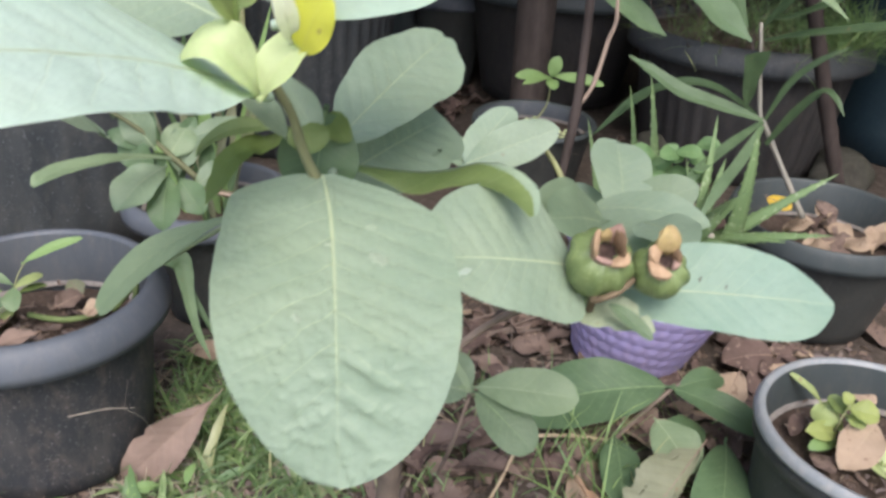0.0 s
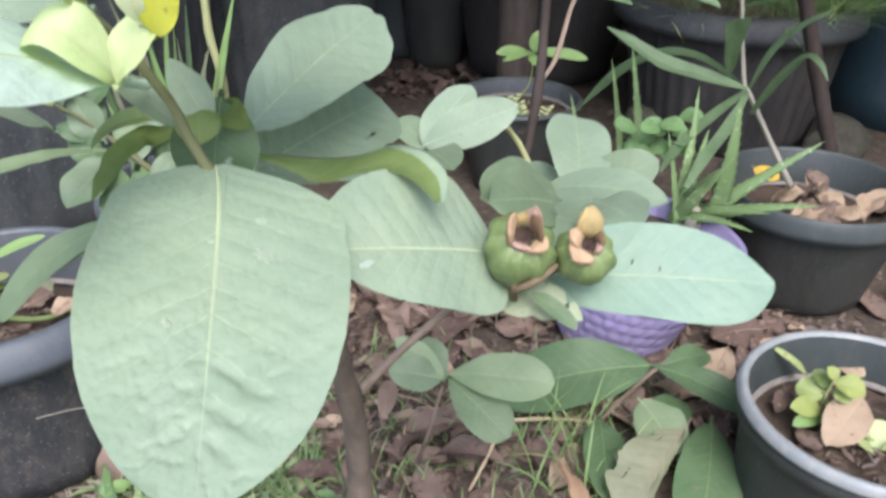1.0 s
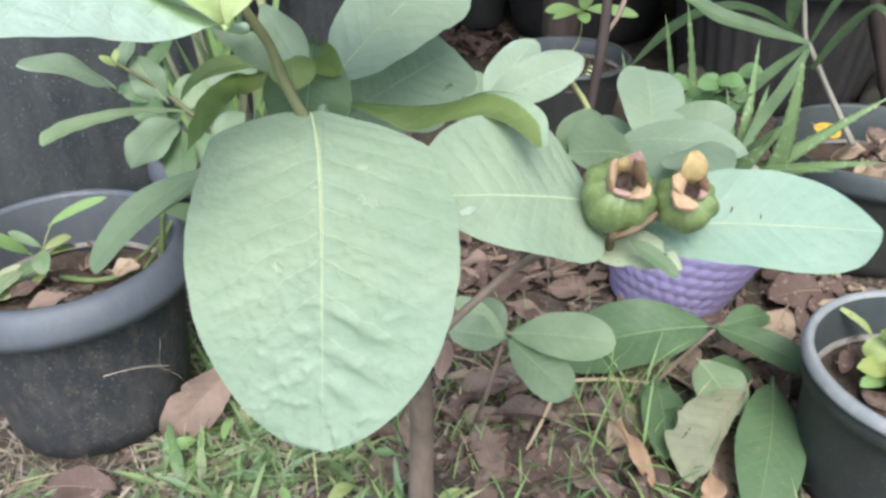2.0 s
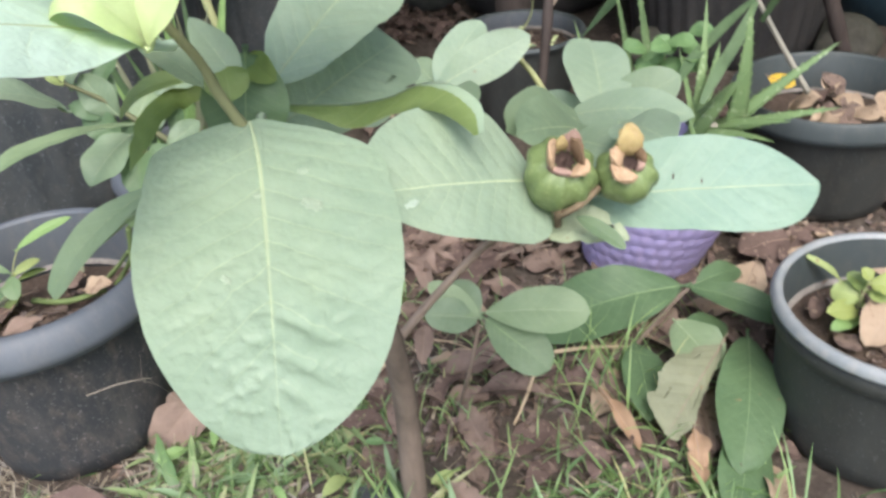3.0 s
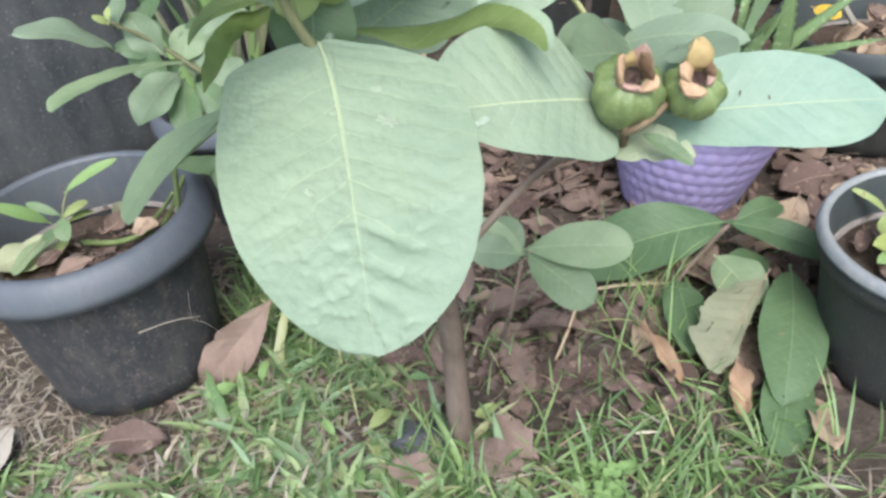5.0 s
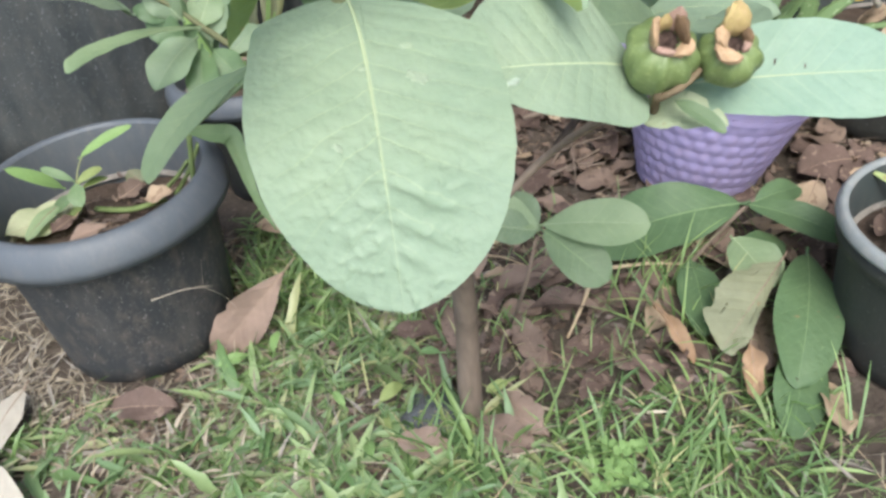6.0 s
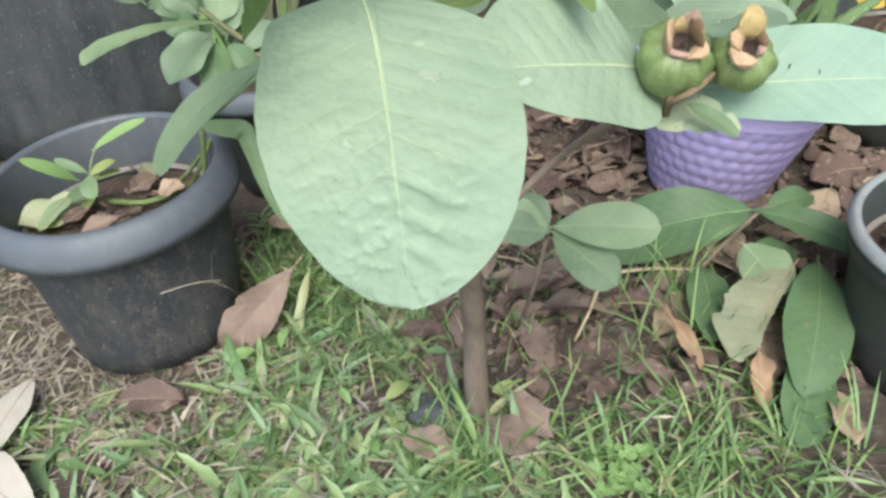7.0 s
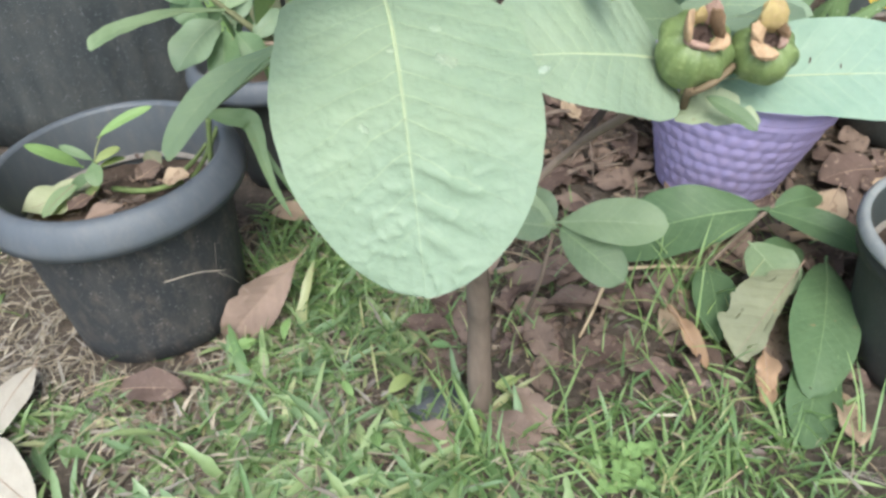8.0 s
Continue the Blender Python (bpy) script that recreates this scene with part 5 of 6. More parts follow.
bm = bmesh.new()
bmesh.ops.create_icosphere(bm, subdivisions=4, radius=1)
for v in bm.verts:
    v.co += v.normal * 0.22 * noise.noise(v.co * 1.3)
bm.transform(Matrix.Translation((-0.097, 0.778, -0.010)) @ Matrix.Diagonal((0.058, 0.05, 0.030, 1)))
tagged(part("stone", bm, BLUESTONE), "smooth dark slate-blue stone half sunk in soil", "stone")
for c, s, sd in (((1.231, 2.232, 0.060), (0.085, 0.085, 0.085), 2), ((0.711, 2.387, 0.050), (0.08, 0.07, 0.06), 5)):
    bm = bmesh.new()
    bmesh.ops.create_icosphere(bm, subdivisions=4, radius=1)
    for v in bm.verts:
        v.co += v.normal * 0.3 * noise.noise(v.co * 1.2 + Vector((sd, 0, 0)))
    bm.transform(Matrix.Translation(c) @ Matrix.Diagonal((*s, 1)))
    tagged(part("stone", bm, STONE), "mossy grey-brown stone on the soil", "stone", "stones")

# ---- posts ----
post = (0.314, 2.550, 0.419)
tagged(limb("post", [(post[0], 2.55, -0.05), (post[0], 2.55, 0.8), (post[0] - 0.01, 2.55, 2.0)], [0.060, 0.058, 0.055], POST_WOOD, segs=20), "dark brown weathered wooden post", "post")
tagged(limb("pipe", [(1.094, 1.978, 0.123), (1.038, 1.992, 0.273), (0.962, 1.991, 0.462), (0.905, 1.975, 0.586), (0.843, 1.955, 0.713)], [0.019, 0.019, 0.018, 0.018, 0.017], STEM_DARK, segs=14), "dark rusty brown pole leaning on the tub", "pole")

# ---- seedlings in the pots ----
sl = thing("seedling", "young seedling with bright green leaves in the grey-rimmed pot", "seedling", (-0.634, 1.063, 0.218))
plant_limb(sl, [(-0.635, 1.066, 0.212), (-0.624, 1.053, 0.244), (-0.614, 1.040, 0.278)], [0.0028, 0.0024, 0.002], STEM_TAN)
plant_limb(sl, [(-0.614, 1.040, 0.278), (-0.603, 1.042, 0.304), (-0.589, 1.044, 0.326)], [0.0012, 0.001, 0.0009], STEM_GREEN, "stalk")
for b, t, w, mt in (
    ((-0.590, 1.043, 0.326), (-0.508, 1.066, 0.358), 0.016, SEED), ((-0.626, 1.024, 0.287), (-0.672, 0.984, 0.349), 0.019, SEED), ((-0.617, 1.043, 0.286), (-0.662, 1.048, 0.309), 0.014, SEED_DULL),
    ((-0.611, 1.033, 0.285), (-0.598, 1.001, 0.264), 0.027, SEED_DULL), ((-0.610, 1.039, 0.283), (-0.584, 1.075, 0.286), 0.016, GUAVA_TIP), ((-0.607, 1.041, 0.273), (-0.584, 1.081, 0.264), 0.012, GUAVA_OLIVE),
    ((-0.624, 1.043, 0.261), (-0.666, 1.034, 0.235), 0.020, SEED_DULL), ((-0.624, 1.054, 0.236), (-0.644, 1.033, 0.222), 0.014, GUAVA_OLIVE)):
    leaf(sl, b, t, w, mt, up=(0, -0.6, 0.8), bow=0.08, fold=0.15, nu=12, nv=18)
stalked_leaf((-0.636, 1.068, 0.222), (-0.727, 0.992, 0.230), 0.078, YELLOWING, "yellowing pale leaf in the grey-rimmed pot", up=(0, -0.2, 1), bow=0.02, wave=0.06, ripple=0.02, wide_at=0.55, base_pow=0.8, tip_pow=0.6, bites=0.2, nu=18, nv=26)
stalked_leaf((-0.652, 1.048, 0.246), (-0.684, 0.972, 0.232), 0.026, SEED_PALE, "fading green leaf in the grey-rimmed pot", bow=0.06, wave=0.05, nu=12, nv=20)
stalked_leaf((-0.567, 0.989, 0.235), (-0.612, 0.959, 0.235), 0.03, DRY_TAN, "pinkish-brown dry leaf in the grey-rimmed pot", bow=0.03, fold=0.3, wave=0.08, base_pow=0.9, tip_pow=0.9, bites=0.3, nu=12, nv=18)
stalked_leaf((-0.575, 1.069, 0.228), (-0.543, 1.106, 0.235), 0.04, DRY, "brown dry leaf in the grey-rimmed pot", bow=0.03, fold=0.3, wave=0.08, base_pow=0.9, tip_pow=0.9, bites=0.3, nu=12, nv=18)
stalked_leaf((-0.527, 1.055, 0.235), (-0.479, 1.055, 0.245), 0.035, DRY_PALE, "pinkish dry leaf in the grey-rimmed pot", bow=0.03, fold=0.3, wave=0.08, base_pow=0.9, tip_pow=0.9, bites=0.3, nu=12, nv=18)
stalked_leaf((-0.544, 1.105, 0.230), (-0.569, 1.122, 0.250), 0.03, PALE, "pale dry leaf in the grey-rimmed pot", bow=0.03, fold=0.3, wave=0.08, base_pow=0.9, tip_pow=0.9, bites=0.3, nu=12, nv=18)
stalked_leaf((-0.629, 1.031, 0.230), (-0.647, 0.980, 0.235), 0.03, DRY_RED, "brown dry leaf in the grey-rimmed pot", bow=0.03, fold=0.3, wave=0.08, base_pow=0.9, tip_pow=0.9, bites=0.3, nu=12, nv=18)
tagged(limb("green_stalk", [(-0.607, 1.052, 0.226), (-0.548, 1.042, 0.226), (-0.494, 1.060, 0.228)], [0.0045, 0.0045, 0.004], STEM_LEAFY), "thick green cut stem lying on soil", "stem")
tagged(limb("green_stalk", [(-0.488, 1.080, 0.222), (-0.463, 1.092, 0.250), (-0.432, 1.100, 0.300)], [0.0035, 0.004, 0.0035], STEM_LEAFY), "green stem leaning in the pot", "stem")

arum = thing("strap_leaf_plant", "limp grey-green strap leaves hanging over the pot rim", "plant", (-0.455, 1.113, 0.235))
plant_limb(arum, [(-0.443, 1.052, 0.229), (-0.428, 1.036, 0.294), (-0.413, 1.027, 0.353)], [0.0048, 0.0046, 0.004], STEM_LEAFY, "stalk")
plant_limb(arum, [(-0.518, 1.086, 0.217), (-0.471, 1.072, 0.260), (-0.440, 1.057, 0.295)], [0.0036, 0.0034, 0.003], STEM_LEAFY, "stalk")
ribbon(arum, [(-0.4130, 1.0304, 0.3602), (-0.3856, 1.0401, 0.3471), (-0.3633, 1.0483, 0.3361), (-0.3556, 1.0436, 0.3183), (-0.3483, 1.0291, 0.2828), (-0.3359, 1.0122, 0.2395), (-0.3161, 0.9986, 0.1954)], (0.012, 0.026, 0.031, 0.0255, 0.017, 0.011, 0.0025), SEED_DULL, (0.25, -0.75, 0.6), 0.3)
ribbon(arum, [(-0.368, 1.059, 0.314), (-0.355, 1.051, 0.293), (-0.336, 1.037, 0.260), (-0.304, 1.021, 0.200)], (0.0053, 0.0097, 0.0088, 0.0026), STRAP, (0.5, -0.75, 0.4), 0.25)
ribbon(arum, [(-0.415, 1.037, 0.350), (-0.408, 1.060, 0.344), (-0.396, 1.083, 0.334)], (0.0053, 0.0140, 0.0035), SEED_PALE, (0, -0.7, 0.7), 0.25)
straw((-0.434, 0.973, 0.205), (-0.437, 0.952, 0.135), 0.0002, STRAW_WHITE, "thin dry twig against the pot")
straw((-0.433, 0.946, 0.135), (-0.401, 0.960, 0.080), 0.0002, STRAW_WHITE, "thin dry twig against the pot")

sr = thing("seedling", "yellow-green wilting seedling among dry leaves", "seedling", (0.614, 0.906, 0.150))
plant_limb(sr, [(0.615, 0.906, 0.148), (0.607, 0.908, 0.175), (0.603, 0.899, 0.205), (0.607, 0.896, 0.235)], [0.0022, 0.0018, 0.0014, 0.001], STEM_GREEN)
for b, t, w, mt in (
    ((0.617, 0.982, 0.175), (0.562, 0.998, 0.215), 0.011, GUAVA_TIP), ((0.603, 0.902, 0.180), (0.549, 0.884, 0.195), 0.030, GUAVA_WILT), ((0.604, 0.898, 0.170), (0.551, 0.869, 0.178), 0.022, SEED),
    ((0.606, 0.903, 0.200), (0.572, 0.925, 0.200), 0.038, GUAVA_TIP), ((0.611, 0.905, 0.210), (0.594, 0.930, 0.225), 0.024, GUAVA_OLIVE), ((0.610, 0.899, 0.230), (0.604, 0.913, 0.245), 0.018, GUAVA_WILT),
    ((0.608, 0.895, 0.230), (0.645, 0.882, 0.225), 0.034, GUAVA_WILT), ((0.611, 0.899, 0.215), (0.628, 0.879, 0.210), 0.026, GUAVA_TIP)):
    leaf(sr, b, t, w, mt, up=(0, -0.55, 0.8), bow=0.10, fold=0.25, wave=0.05, nu=12, nv=18, petiole=0.08)
rnd = random.Random(62)
for i in range(12):
    a, q = rnd.uniform(0, 6.28), 0.085 * math.sqrt(rnd.random())
    b = Vector((POT_R[0] + 0.02 + q * math.cos(a), POT_R[1] + q * math.sin(a), 0.156 + rnd.uniform(0, 0.02)))
    a = rnd.uniform(0, 6.28)
    leaf(sr, tuple(b), tuple(b + Vector((0.035 * math.cos(a), 0.035 * math.sin(a), rnd.uniform(-0.005, 0.015)))), rnd.uniform(0.010, 0.018), rnd.choice((GUAVA_OLIVE, GUAVA_TIP, SEED_DULL)), up=(rnd.uniform(-0.4, 0.4), -0.4, 0.8), bow=0.1, fold=0.3, nu=8, nv=12)
for b, t, w, mt, lb in (
    ((0.659, 0.903, 0.200), (0.584, 0.834, 0.172), 0.058, DRY_PALE, "large beige dry leaf in the pot"), ((0.680, 1.029, 0.165), (0.706, 0.984, 0.170), 0.034, DRY_PALE, "tan dry leaf in the pot"),
    ((0.565, 0.880, 0.160), (0.575, 0.831, 0.165), 0.030, DRY, "brown dry leaf in the pot"), ((0.582, 0.966, 0.160), (0.547, 0.913, 0.162), 0.022, DRY_RED, "brown dry leaf in the pot"), ((0.649, 0.842, 0.165), (0.682, 0.859, 0.185), 0.045, GUAVA_YOUNG, "yellow-green leaf in the pot")):
    dry_leaf(b, t, w, mt, lb, bow=0.06, fold=0.2, wave=0.06, nu=14, nv=20)

sm = thing("seedling", "small seedling with rounded pale green leaves", "seedling", (POT_M[0], POT_M[1], 0.20))
plant_limb(sm, [(POT_M[0] - 0.03, POT_M[1], 0.20), (0.298, 2.020, 0.289), (0.301, 2.000, 0.370)], [0.003, 0.0025, 0.0018], STEM_GREEN)
for b, t, w in (((0.286, 2.000, 0.376), (0.207, 1.970, 0.381), 0.03), ((0.300, 2.000, 0.377), (0.316, 2.000, 0.428), 0.035), ((0.307, 2.000, 0.377), (0.432, 1.970, 0.368), 0.03), ((0.297, 2.000, 0.370), (0.306, 1.950, 0.356), 0.03), ((0.301, 2.000, 0.373), (0.219, 1.900, 0.381), 0.02)):
    leaf(sm, b, t, w, SEED, up=(0, -0.7, 0.7), bow=0.08, fold=0.1, nu=10, nv=16)

fern = thing("fern", "tiny grey-green fern and yellowish sprouts in the small pot", "fern", (POT_M[0] - 0.07, POT_M[1] - 0.04, 0.20))
rnd = random.Random(44)
for i in range(7):
    a = rnd.uniform(0, 6.28)
    b = fern.location + Vector((rnd.uniform(-0.01, 0.12), rnd.uniform(-0.06, 0.03), 0))
    t = b + Vector((0.05 * math.cos(a), 0.03 * math.sin(a), rnd.uniform(0.03, 0.07)))
    plant_limb(fern, [tuple(b), tuple(t)], [0.0012, 0.0006], STEM_GREEN, "stalk", segs=5)
    for k in range(8):
        c = b.lerp(t, 0.25 + 0.75 * k / 8)
        e = c + Vector((0.016 * (1 if k % 2 else -1), rnd.uniform(-0.008, 0.008), rnd.uniform(0, 0.006)))
        leaf(fern, tuple(c), tuple(e), 0.006, GUAVA_BACK if i < 4 else GUAVA_YOUNG, up=(0, -0.6, 0.8), nu=4, nv=6, petiole=0)

# dry leaves in the shallow pot
rnd = random.Random(5)
for i in range(16):
    a, q = rnd.uniform(0, 6.28), 0.12 * math.sqrt(rnd.random())
    x, y = POT_BR[0] + q * math.cos(a), POT_BR[1] + q * math.sin(a)
    d, ln = rnd.uniform(0, 6.28), rnd.uniform(0.06, 0.11)
    mt = rnd.choice((DRY_PALE, DRY_PALE, DRY, DRY_RED))
    dry_leaf((x, y, 0.172 + rnd.uniform(0, 0.02)), (x + ln * math.cos(d) * 0.8, y + ln * math.sin(d) * 0.8, 0.18 + rnd.uniform(0, 0.05)), ln * 0.55, mt, "tan curled dry leaf in the shallow pot", up=(rnd.uniform(-0.5, 0.5), -0.4, 0.8), base_pow=0.9, tip_pow=1.0, bow=0.1, fold=rnd.uniform(0.1, 0.5), wave=0.1, nu=10, nv=16)
stalked_leaf((0.694, 1.500, 0.286), (0.730, 1.460, 0.279), 0.04, YELLOW_LEAF, "bright yellow fallen leaf in the shallow pot", bow=0.05, nu=10, nv=16)

# ---- corn plant with strap leaves rising from the shallow pot ----
cane = thing("corn_plant", "pale bare stem with long arching strap leaves", "plant", (0.774, 1.520, 0.253))
plant_limb(cane, [(0.788, 1.520, 0.236), (0.729, 1.540, 0.333), (0.681, 1.560, 0.416), (0.664, 1.570, 0.453), (0.632, 1.580, 0.618)], [0.0062, 0.0056, 0.0050, 0.0046, 0.0036], STEM_PALE)
ribbon(cane, [(0.672, 1.560, 0.429), (0.584, 1.568, 0.453), (0.503, 1.579, 0.475), (0.447, 1.603, 0.505), (0.401, 1.641, 0.527)], (0.0090, 0.0290, 0.0330, 0.0250, 0.0036), STRAP_PALE, (0, -0.7, 0.7), 0.35)
ribbon(cane, [(0.672, 1.561, 0.431), (0.601, 1.675, 0.461), (0.531, 1.726, 0.450), (0.464, 1.780, 0.393), (0.389, 1.816, 0.293)], (0.0078, 0.0182, 0.0234, 0.0234, 0.0039), STRAP, (0, -0.7, 0.7), 0.25)
ribbon(cane, [(0.638, 1.569, 0.448), (0.623, 1.546, 0.502), (0.614, 1.525, 0.574)], (0.0036, 0.0310, 0.0525), STRAP, (0.1, -0.9, 0.3), 0.25)
ribbon(cane, [(0.676, 1.559, 0.430), (0.697, 1.541, 0.509), (0.730, 1.518, 0.561), (0.780, 1.503, 0.597)], (0.0060, 0.0133, 0.0121, 0.0024), STRAP, (0, -0.7, 0.7), 0.25)
ribbon(cane, [(0.682, 1.541, 0.385), (0.704, 1.502, 0.465), (0.728, 1.462, 0.520), (0.741, 1.432, 0.518), (0.752, 1.407, 0.493)], (0.0094, 0.0165, 0.0153, 0.0129, 0.0024), STRAP, (0, -0.7, 0.7), 0.25)
ribbon(cane, [(0.673, 1.559, 0.427), (0.587, 1.500, 0.390), (0.515, 1.443, 0.352), (0.477, 1.396, 0.321)], (0.0093, 0.0198, 0.0198, 0.0047), STRAP, (0, -0.7, 0.7), 0.25)
ribbon(cane, [(0.673, 1.556, 0.419), (0.616, 1.483, 0.373), (0.561, 1.420, 0.338), (0.521, 1.373, 0.302)], (0.0105, 0.0221, 0.0221, 0.0093), STRAP_PALE, (0, -0.7, 0.7), 0.25)
ribbon(cane, [(0.540, 1.522, 0.766), (0.526, 1.463, 0.698), (0.536, 1.396, 0.645)], (0.0109, 0.0283, 0.0054), STRAP, (0, -0.7, 0.7), 0.25)
ribbon(cane, [(0.645, 1.582, 0.584), (0.707, 1.498, 0.621), (0.788, 1.397, 0.659)], (0.0070, 0.0186, 0.0233), STRAP, (0, -0.7, 0.7), 0.25)
ribbon(cane, [(0.637, 1.589, 0.604), (0.663, 1.528, 0.679), (0.699, 1.456, 0.744)], (0.0058, 0.0210, 0.0140), STRAP, (0, -0.7, 0.7), 0.25)
ribbon(cane, [(0.637, 1.614, 0.620), (0.667, 1.540, 0.638), (0.708, 1.465, 0.686), (0.763, 1.425, 0.742)], (0.0058, 0.0186, 0.0186, 0.0058), STRAP, (0, -0.7, 0.7), 0.25)
ribbon(cane, [(0.642, 1.471, 0.682), (0.655, 1.414, 0.699), (0.680, 1.342, 0.675)], (0.0044, 0.0218, 0.0033), SEED_PALE, (0, -0.7, 0.7), 0.25)
ribbon(cane, [(0.539, 1.628, 0.772), (0.530, 1.599, 0.694), (0.554, 1.557, 0.619)], (0.0094, 0.0212, 0.0047), STRAP, (0, -0.7, 0.7), 0.25)
# drooping leaves at the top of the dark branch
plant_limb(guava, [(0.189, 1.013, 0.786), (0.206, 1.044, 0.803), (0.212, 1.054, 0.848)], [0.005, 0.0045, 0.003], STEM_DARK, "branch", "dark thin upright branch")
ribbon(guava, [(0.218, 1.052, 0.838), (0.270, 1.058, 0.807), (0.323, 1.060, 0.768), (0.370, 1.060, 0.728), (0.413, 1.050, 0.698)], (0.0039, 0.0262, 0.0462, 0.0432, 0.0039), STRAP_PALE, (0, -0.7, 0.7), 0.25, label="long drooping dull green leaf")
ribbon(guava, [(0.207, 1.054, 0.838), (0.200, 1.069, 0.792), (0.228, 1.079, 0.751), (0.270, 1.084, 0.717), (0.310, 1.080, 0.693)], (0.0039, 0.0277, 0.0478, 0.0355, 0.0023), STRAP_PALE, (0, -0.7, 0.7), 0.25, label="long drooping dull green leaf")


# ---- aloes ----
def aloe_leaf(parent, base, tip, r):
    """A thick tapering toothed leaf."""
    bm = bmesh.new()
    uvl = bm.loops.layers.uv.new("UVMap")
    m, ln = frame_of(base, tip, (0, -0.7, 0.7))
    rows, nv = [], 14
    for j in range(nv + 1):
        v = j / nv
        w = r * (1 - v) ** 0.8 + 0.0004
        bow = 0.06 * ln * 4 * v * (1 - v)
        rows.append([bm.verts.new((w * c, v * ln, w * s + bow)) for c, s in ((-1, 0.1), (-0.5, -0.25), (0.5, -0.25), (1, 0.1), (0.4, -0.02), (-0.4, -0.02))])
    for a, b in zip(rows, rows[1:]):
        for i in range(6):
            bm.faces.new((a[i], a[(i + 1) % 6], b[(i + 1) % 6], b[i]))
    for j in range(1, nv - 1):
        for i, s in ((0, -1), (3, 1)):
            p, q = rows[j][i].co, rows[j + 1][i].co
            mid = p.lerp(q, 0.4)
            bm.faces.new((bm.verts.new(mid - (q - p) * 0.18), bm.verts.new(mid + Vector((s * r * 0.13, 0.002, 0))), bm.verts.new(mid + (q - p) * 0.18)))
    for f in bm.faces:
        for lp in f.loops:
            lp[uvl].uv = (0.5 + lp.vert.co.x * 20, lp.vert.co.y / ln)
    bm.transform(Matrix.Translation(Vector(base) - parent.location) @ m)
    return part("leaf", bm, ALOE, parent)


aloe = thing("aloe", "green toothed aloe growing beside the pot", "aloe", (0.739, 1.885, 0.000))
AB = (0.566, 1.450, 0.228)
rnd = random.Random(8)
for t, r in (((0.441, 1.750, 0.433), 0.012), ((0.470, 1.700, 0.474), 0.016), ((0.557, 1.500, 0.454), 0.012), ((0.601, 1.400, 0.468), 0.02), ((0.771, 1.400, 0.384), 0.015), ((0.740, 1.300, 0.302), 0.015),
             ((0.496, 1.450, 0.382), 0.012), ((0.572, 1.450, 0.386), 0.014), ((0.591, 1.350, 0.371), 0.014), ((0.656, 1.300, 0.284), 0.015), ((0.367, 1.800, 0.337), 0.011), ((0.565, 1.350, 0.348), 0.018), ((0.609, 1.250, 0.274), 0.014)):
    b = Vector(AB) + Vector((rnd.uniform(-0.04, 0.04), rnd.uniform(-0.03, 0.03), -0.03))
    if t[0] < 0.55:
        b = Vector((t[0] + 0.06, t[1] - 0.02, 0.06))
    aloe_leaf(aloe, b, t, r * 1.15)
plant_limb(aloe, [(AB[0], AB[1], -0.02), (AB[0], AB[1], AB[2])], [0.03, 0.025], STEM_PALE, "stalk")

herb = thing("herb", "small bright green leafy weed", "weed", (0.486, 1.500, 0.356))
plant_limb(herb, [(herb.location.x, herb.location.y, 0.0), (herb.location.x + 0.01, herb.location.y, 0.15), tuple(herb.location)], [0.003, 0.0025, 0.002], STEM_GREEN)
for i in range(24):
    a = rnd.uniform(0, 6.28)
    b = herb.location + Vector((rnd.uniform(-0.05, 0.05), rnd.uniform(-0.03, 0.03), rnd.uniform(-0.04, 0.03)))
    leaf(herb, tuple(b), tuple(b + Vector((0.045 * math.cos(a), 0.03 * math.sin(a) - 0.02, rnd.uniform(-0.01, 0.02)))), 0.034, HERB, up=(0, -0.6, 0.8), nu=8, nv=10)


